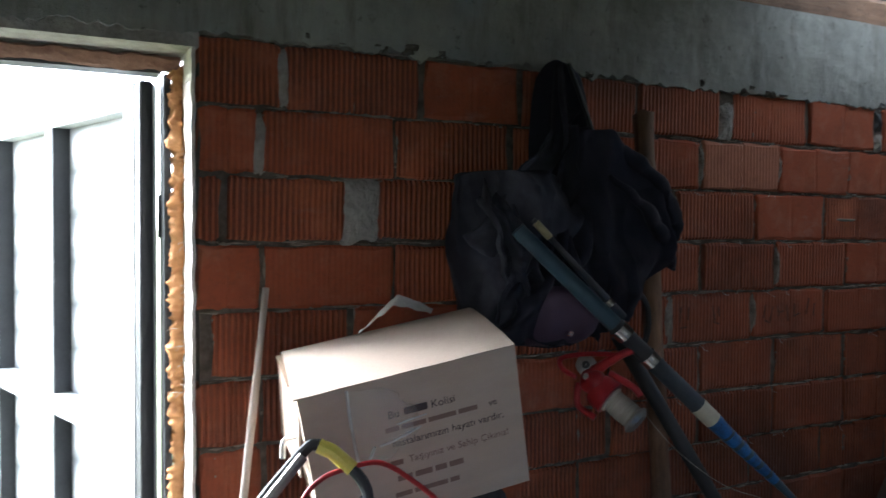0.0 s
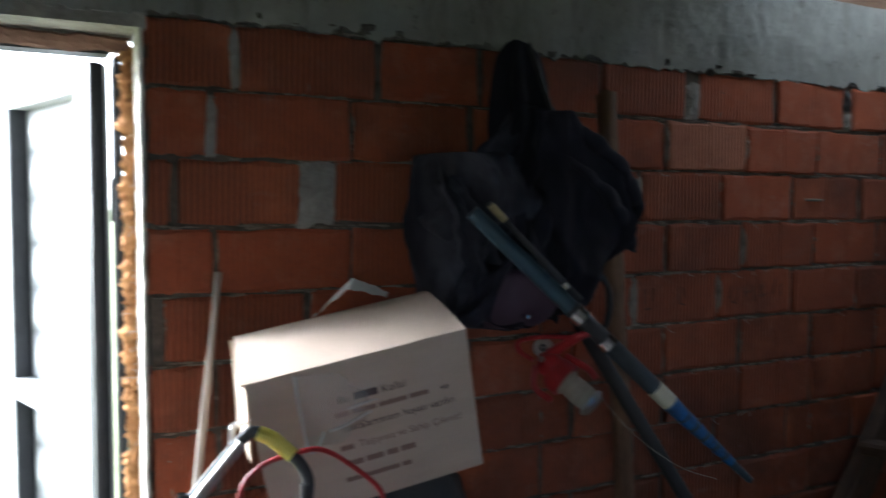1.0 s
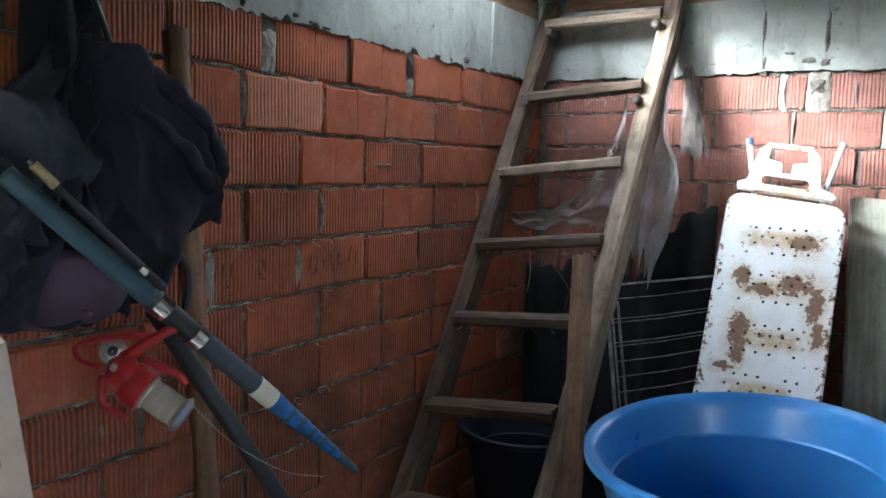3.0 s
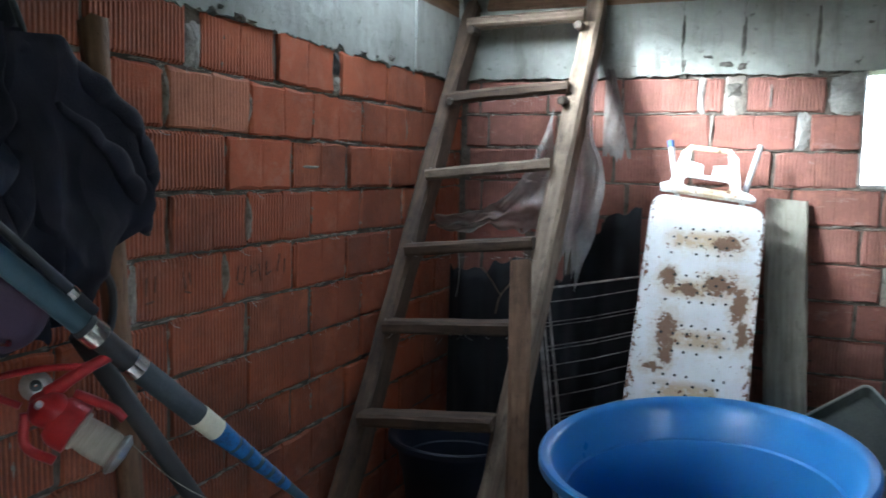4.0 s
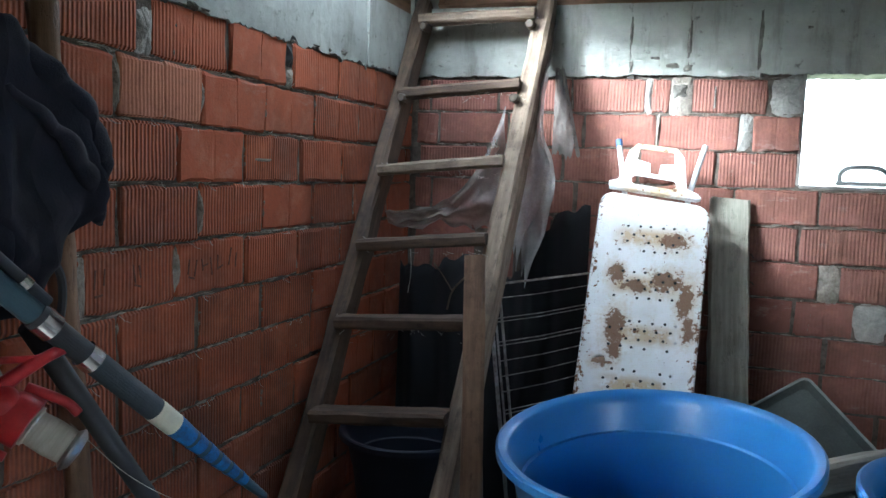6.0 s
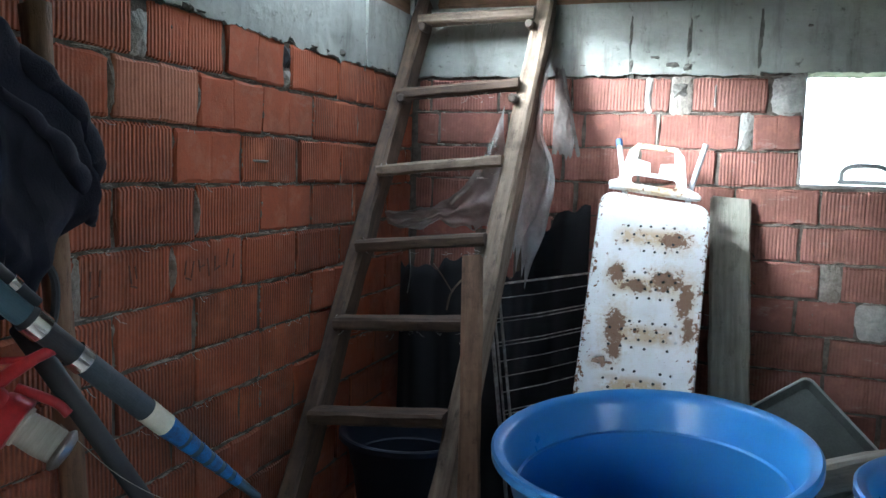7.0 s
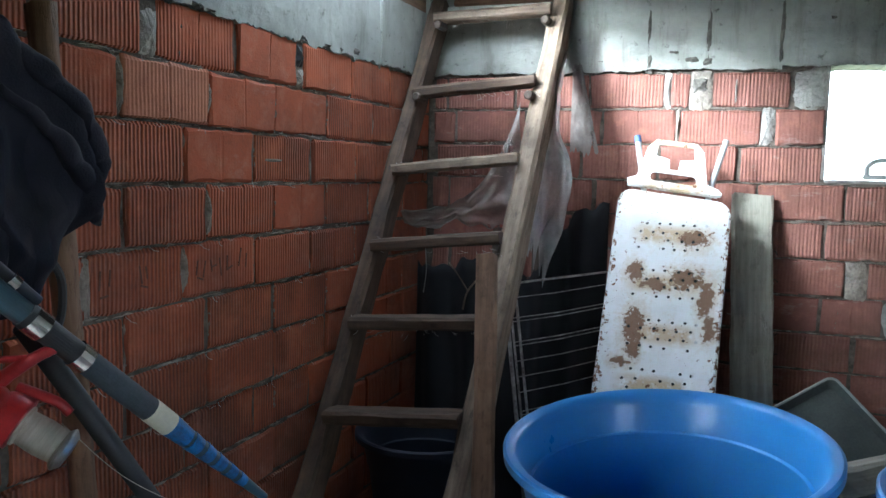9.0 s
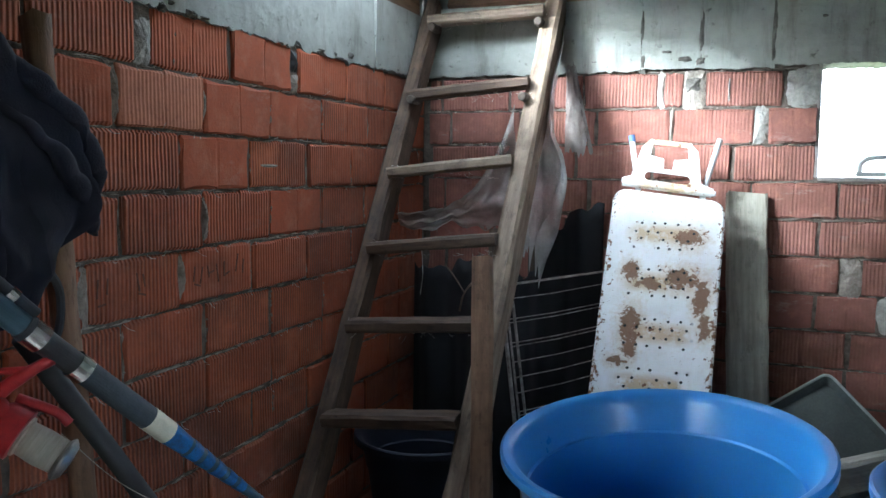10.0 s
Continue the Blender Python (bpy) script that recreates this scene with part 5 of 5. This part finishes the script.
def crumbs(name, to_world, s0, s1, z_top, pitch, n, seed, label):
    rng = random.Random(seed)
    verts, faces = [], []
    octa = ((1, 0, 0), (-1, 0, 0), (0, 1, 0), (0, -1, 0), (0, 0, 1), (0, 0, -1))
    tri = ((0, 2, 4), (2, 1, 4), (1, 3, 4), (3, 0, 4), (2, 0, 5), (1, 2, 5), (3, 1, 5), (0, 3, 5))
    for i in range(n):
        row = rng.randrange(9)
        s, z = rng.uniform(s0, s1), z_top - row * pitch + rng.uniform(-0.004, 0.004)
        if rng.random() < 0.25:
            o = (1.879 if row % 2 else 2.094) if seed == 31 else -0.55
            s = o - 0.323 * round((o - s) / 0.323) + rng.uniform(-0.006, 0.006)
            z -= rng.uniform(0.01, 0.13)
        upright = z < z_top - row * pitch - 0.006
        size = (rng.uniform(0.006, 0.05) * rng.uniform(0.3, 1), rng.uniform(0.003, 0.006), rng.uniform(0.0018, 0.0042))
        if upright:
            size = (size[2] * 1.3, size[1], size[0] * 0.6)
        if s > -0.32 and seed == 32 and z > WIN_Z0 - 0.01:
            continue
        b = len(verts)
        for o in octa:
            verts.append(to_world @ Vector((s + o[0] * size[0] * rng.uniform(0.6, 1.2), 0.006 + o[1] * size[1] * rng.uniform(0.6, 1.2), z + o[2] * size[2] * rng.uniform(0.5, 1.3))))
        faces += [(b + p, b + q, b + r) for p, q, r in tri]
    me = bpy.data.meshes.new(name)
    me.from_pydata(verts, [], faces)
    me.materials.append(MORTAR_MID)
    return tagged(new(name, me), label, "mortar", kind="stuff")


crumbs("mortar_crumbs", pose(0, YA, 0), 0.46, 3.72, BEAM, COURSE, 1500, 31, "pale mortar crumbs in the brick joints of the long wall")
crumbs("mortar_crumbs", pose(XB, 0, 0, 0, 0, -90), -1.85, 0.2, BEAM + 0.012, COURSE_E, 800, 32, "pale mortar crumbs in the brick joints of the end wall")

# ---- bricks of the two walls, last ----


def brick_mesh(w, h, seed, material):
    """A hollow clay brick, face at y = 0, centred in x and z."""
    rng = random.Random(seed)
    bm = bmesh.new()
    e, dpt = 0.006, 0.05
    q = w / 4
    prof = [(-w / 2, dpt), (-w / 2, e), (-w / 2 + e, 0), (-q * 1.3, 0), (-q * 0.6, 0), (-0.006, 0), (0, 0.0014), (0.006, 0), (q * 0.7, 0), (q * 1.35, 0), (w / 2 - e, 0), (w / 2, e), (w / 2, dpt)]
    rows = []
    for z, inset in ((-h / 2, e * 0.9), (-h / 2 + e, 0), (0, 0), (h / 2 - e, 0), (h / 2, e * 0.9)):
        rows.append([bm.verts.new((x + rng.uniform(-1, 1) * 0.0055, (y + inset if y < dpt else y) + rng.uniform(-1, 1) * 0.0012,
                                   z + rng.uniform(-1, 1) * (0.0046 if abs(z) > 0.01 else 0.001))) for x, y in prof])
    for a, b in zip(rows, rows[1:]):
        for j in range(len(prof) - 1):
            bm.faces.new((a[j], a[j + 1], b[j + 1], b[j]))
    bm.faces.new(rows[-1])
    bm.faces.new(rows[0][::-1])
    bmesh.ops.recalc_face_normals(bm, faces=bm.faces[:])
    me = bpy.data.meshes.new("brick")
    bm.to_mesh(me)
    bm.free()
    me.materials.append(material)
    return me


VARIANTS = {}


def brick(parent, m, width, high, seed):
    key = (round(width, 2), seed % 5, parent.name)
    if key not in VARIANTS:
        VARIANTS[key] = brick_mesh(key[0], high, len(VARIANTS), BRICK if parent is wall_north else BRICK_END)
    ob = new("brick", VARIANTS[key])
    ob.matrix_basis = m
    ob.parent = parent
    return ob


def courses(parent, to_world, spans, joints, gaps, z_top, high, n, pitch, seed):
    """Courses down from z_top; joints[r] lists the upright joints known in course r, the rest follows the pitch."""
    rng = random.Random(seed)
    for r in range(n):
        zc = z_top - (r + 0.5) * high
        known = sorted(joints[r] if r < len(joints) else joints[-1 - (r + len(joints)) % 2])
        while known[0] > -4:
            known.insert(0, known[0] - pitch + rng.uniform(-0.008, 0.008))
        while known[-1] < 5:
            known.append(known[-1] + pitch + rng.uniform(-0.008, 0.008))
        for s0, s1 in spans(zc):
            for j0, j1 in zip(known, known[1:]):
                a, b = max(j0 + rng.uniform(0.004, 0.010), s0), min(j1 - rng.uniform(0.003, 0.009), s1)
                for g0, g1 in gaps.get(r, ()):
                    if a < g0 < b:
                        b = g0
                    elif a < g1 < b:
                        a = g1
                    elif g0 <= a and b <= g1:
                        b = a
                if b - a < 0.03:
                    continue
                ob = brick(parent, to_world @ pose((a + b) / 2, rng.uniform(-0.004, 0.005), zc + rng.uniform(-0.0025, 0.0025), 0, rng.uniform(-0.8, 0.8), rng.uniform(-0.9, 0.9)),
                           b - a, high - 0.0115, rng.randrange(99))
                if (seed, r, round(j0, 2)) == (1, 1, 1.88):
                    ob.data = ob.data.copy()
                    ob.data.materials.clear()
                    ob.data.materials.append(BRICK_DUSTY)


NORTH_JOINTS = ((0.627, 0.973, 1.253, 1.64, 1.979, 2.325, 2.664, 3.023, 3.345), (0.577, 0.903, 1.226, 1.55, 1.879, 2.197, 2.52, 2.848, 3.185, 3.51),
                (0.82, 1.46, 1.782, 2.094, 2.409, 2.74, 3.057, 3.38), (0.577, 0.903, 1.226, 1.55, 1.882, 2.192, 2.514, 2.837, 3.174),
                (1.768, 2.097, 2.417, 2.735, 3.06), (1.879, 2.192, 2.518, 2.846))
EAST_JOINTS = ((-1.20, -0.888, -0.80, -0.43, -0.10), (-1.15, -0.842, -0.507, -0.18), (-0.913, -0.608, -0.286), (-0.842, -0.532, -0.222, 0.10),
               (-0.608, -0.286, 0.04), (-0.52, -0.166, 0.16), (-0.60, -0.286, 0.04), (-0.50, -0.164, 0.16))
courses(wall_north, pose(0, YA, 0), lambda z: [(DOOR_R + 0.004, XB - 0.012), (XC, DOOR_L)], NORTH_JOINTS,
        {0: ((1.945, 2.005), (2.645, 2.69)), 2: ((0.775, 0.865),)}, BEAM, COURSE, 13, 0.325, 1)
courses(wall_east, pose(XB, 0, 0, 0, 0, -90),
        lambda z: [(-YA + 0.02, -WIN_Y1 - 0.008), (-WIN_Y0, -YD)] if z > WIN_Z0 - 0.05 else [(-YA + 0.02, -YD)], EAST_JOINTS,
        {0: ((-0.905, -0.872), (-0.802, -0.72), (-0.428, -0.30)), 1: ((-0.532, -0.481),), 5: ((-0.205, -0.130),), 6: ((-0.068, 0.05),)}, BEAM + 0.012, COURSE_E, 14, 0.32, 2)
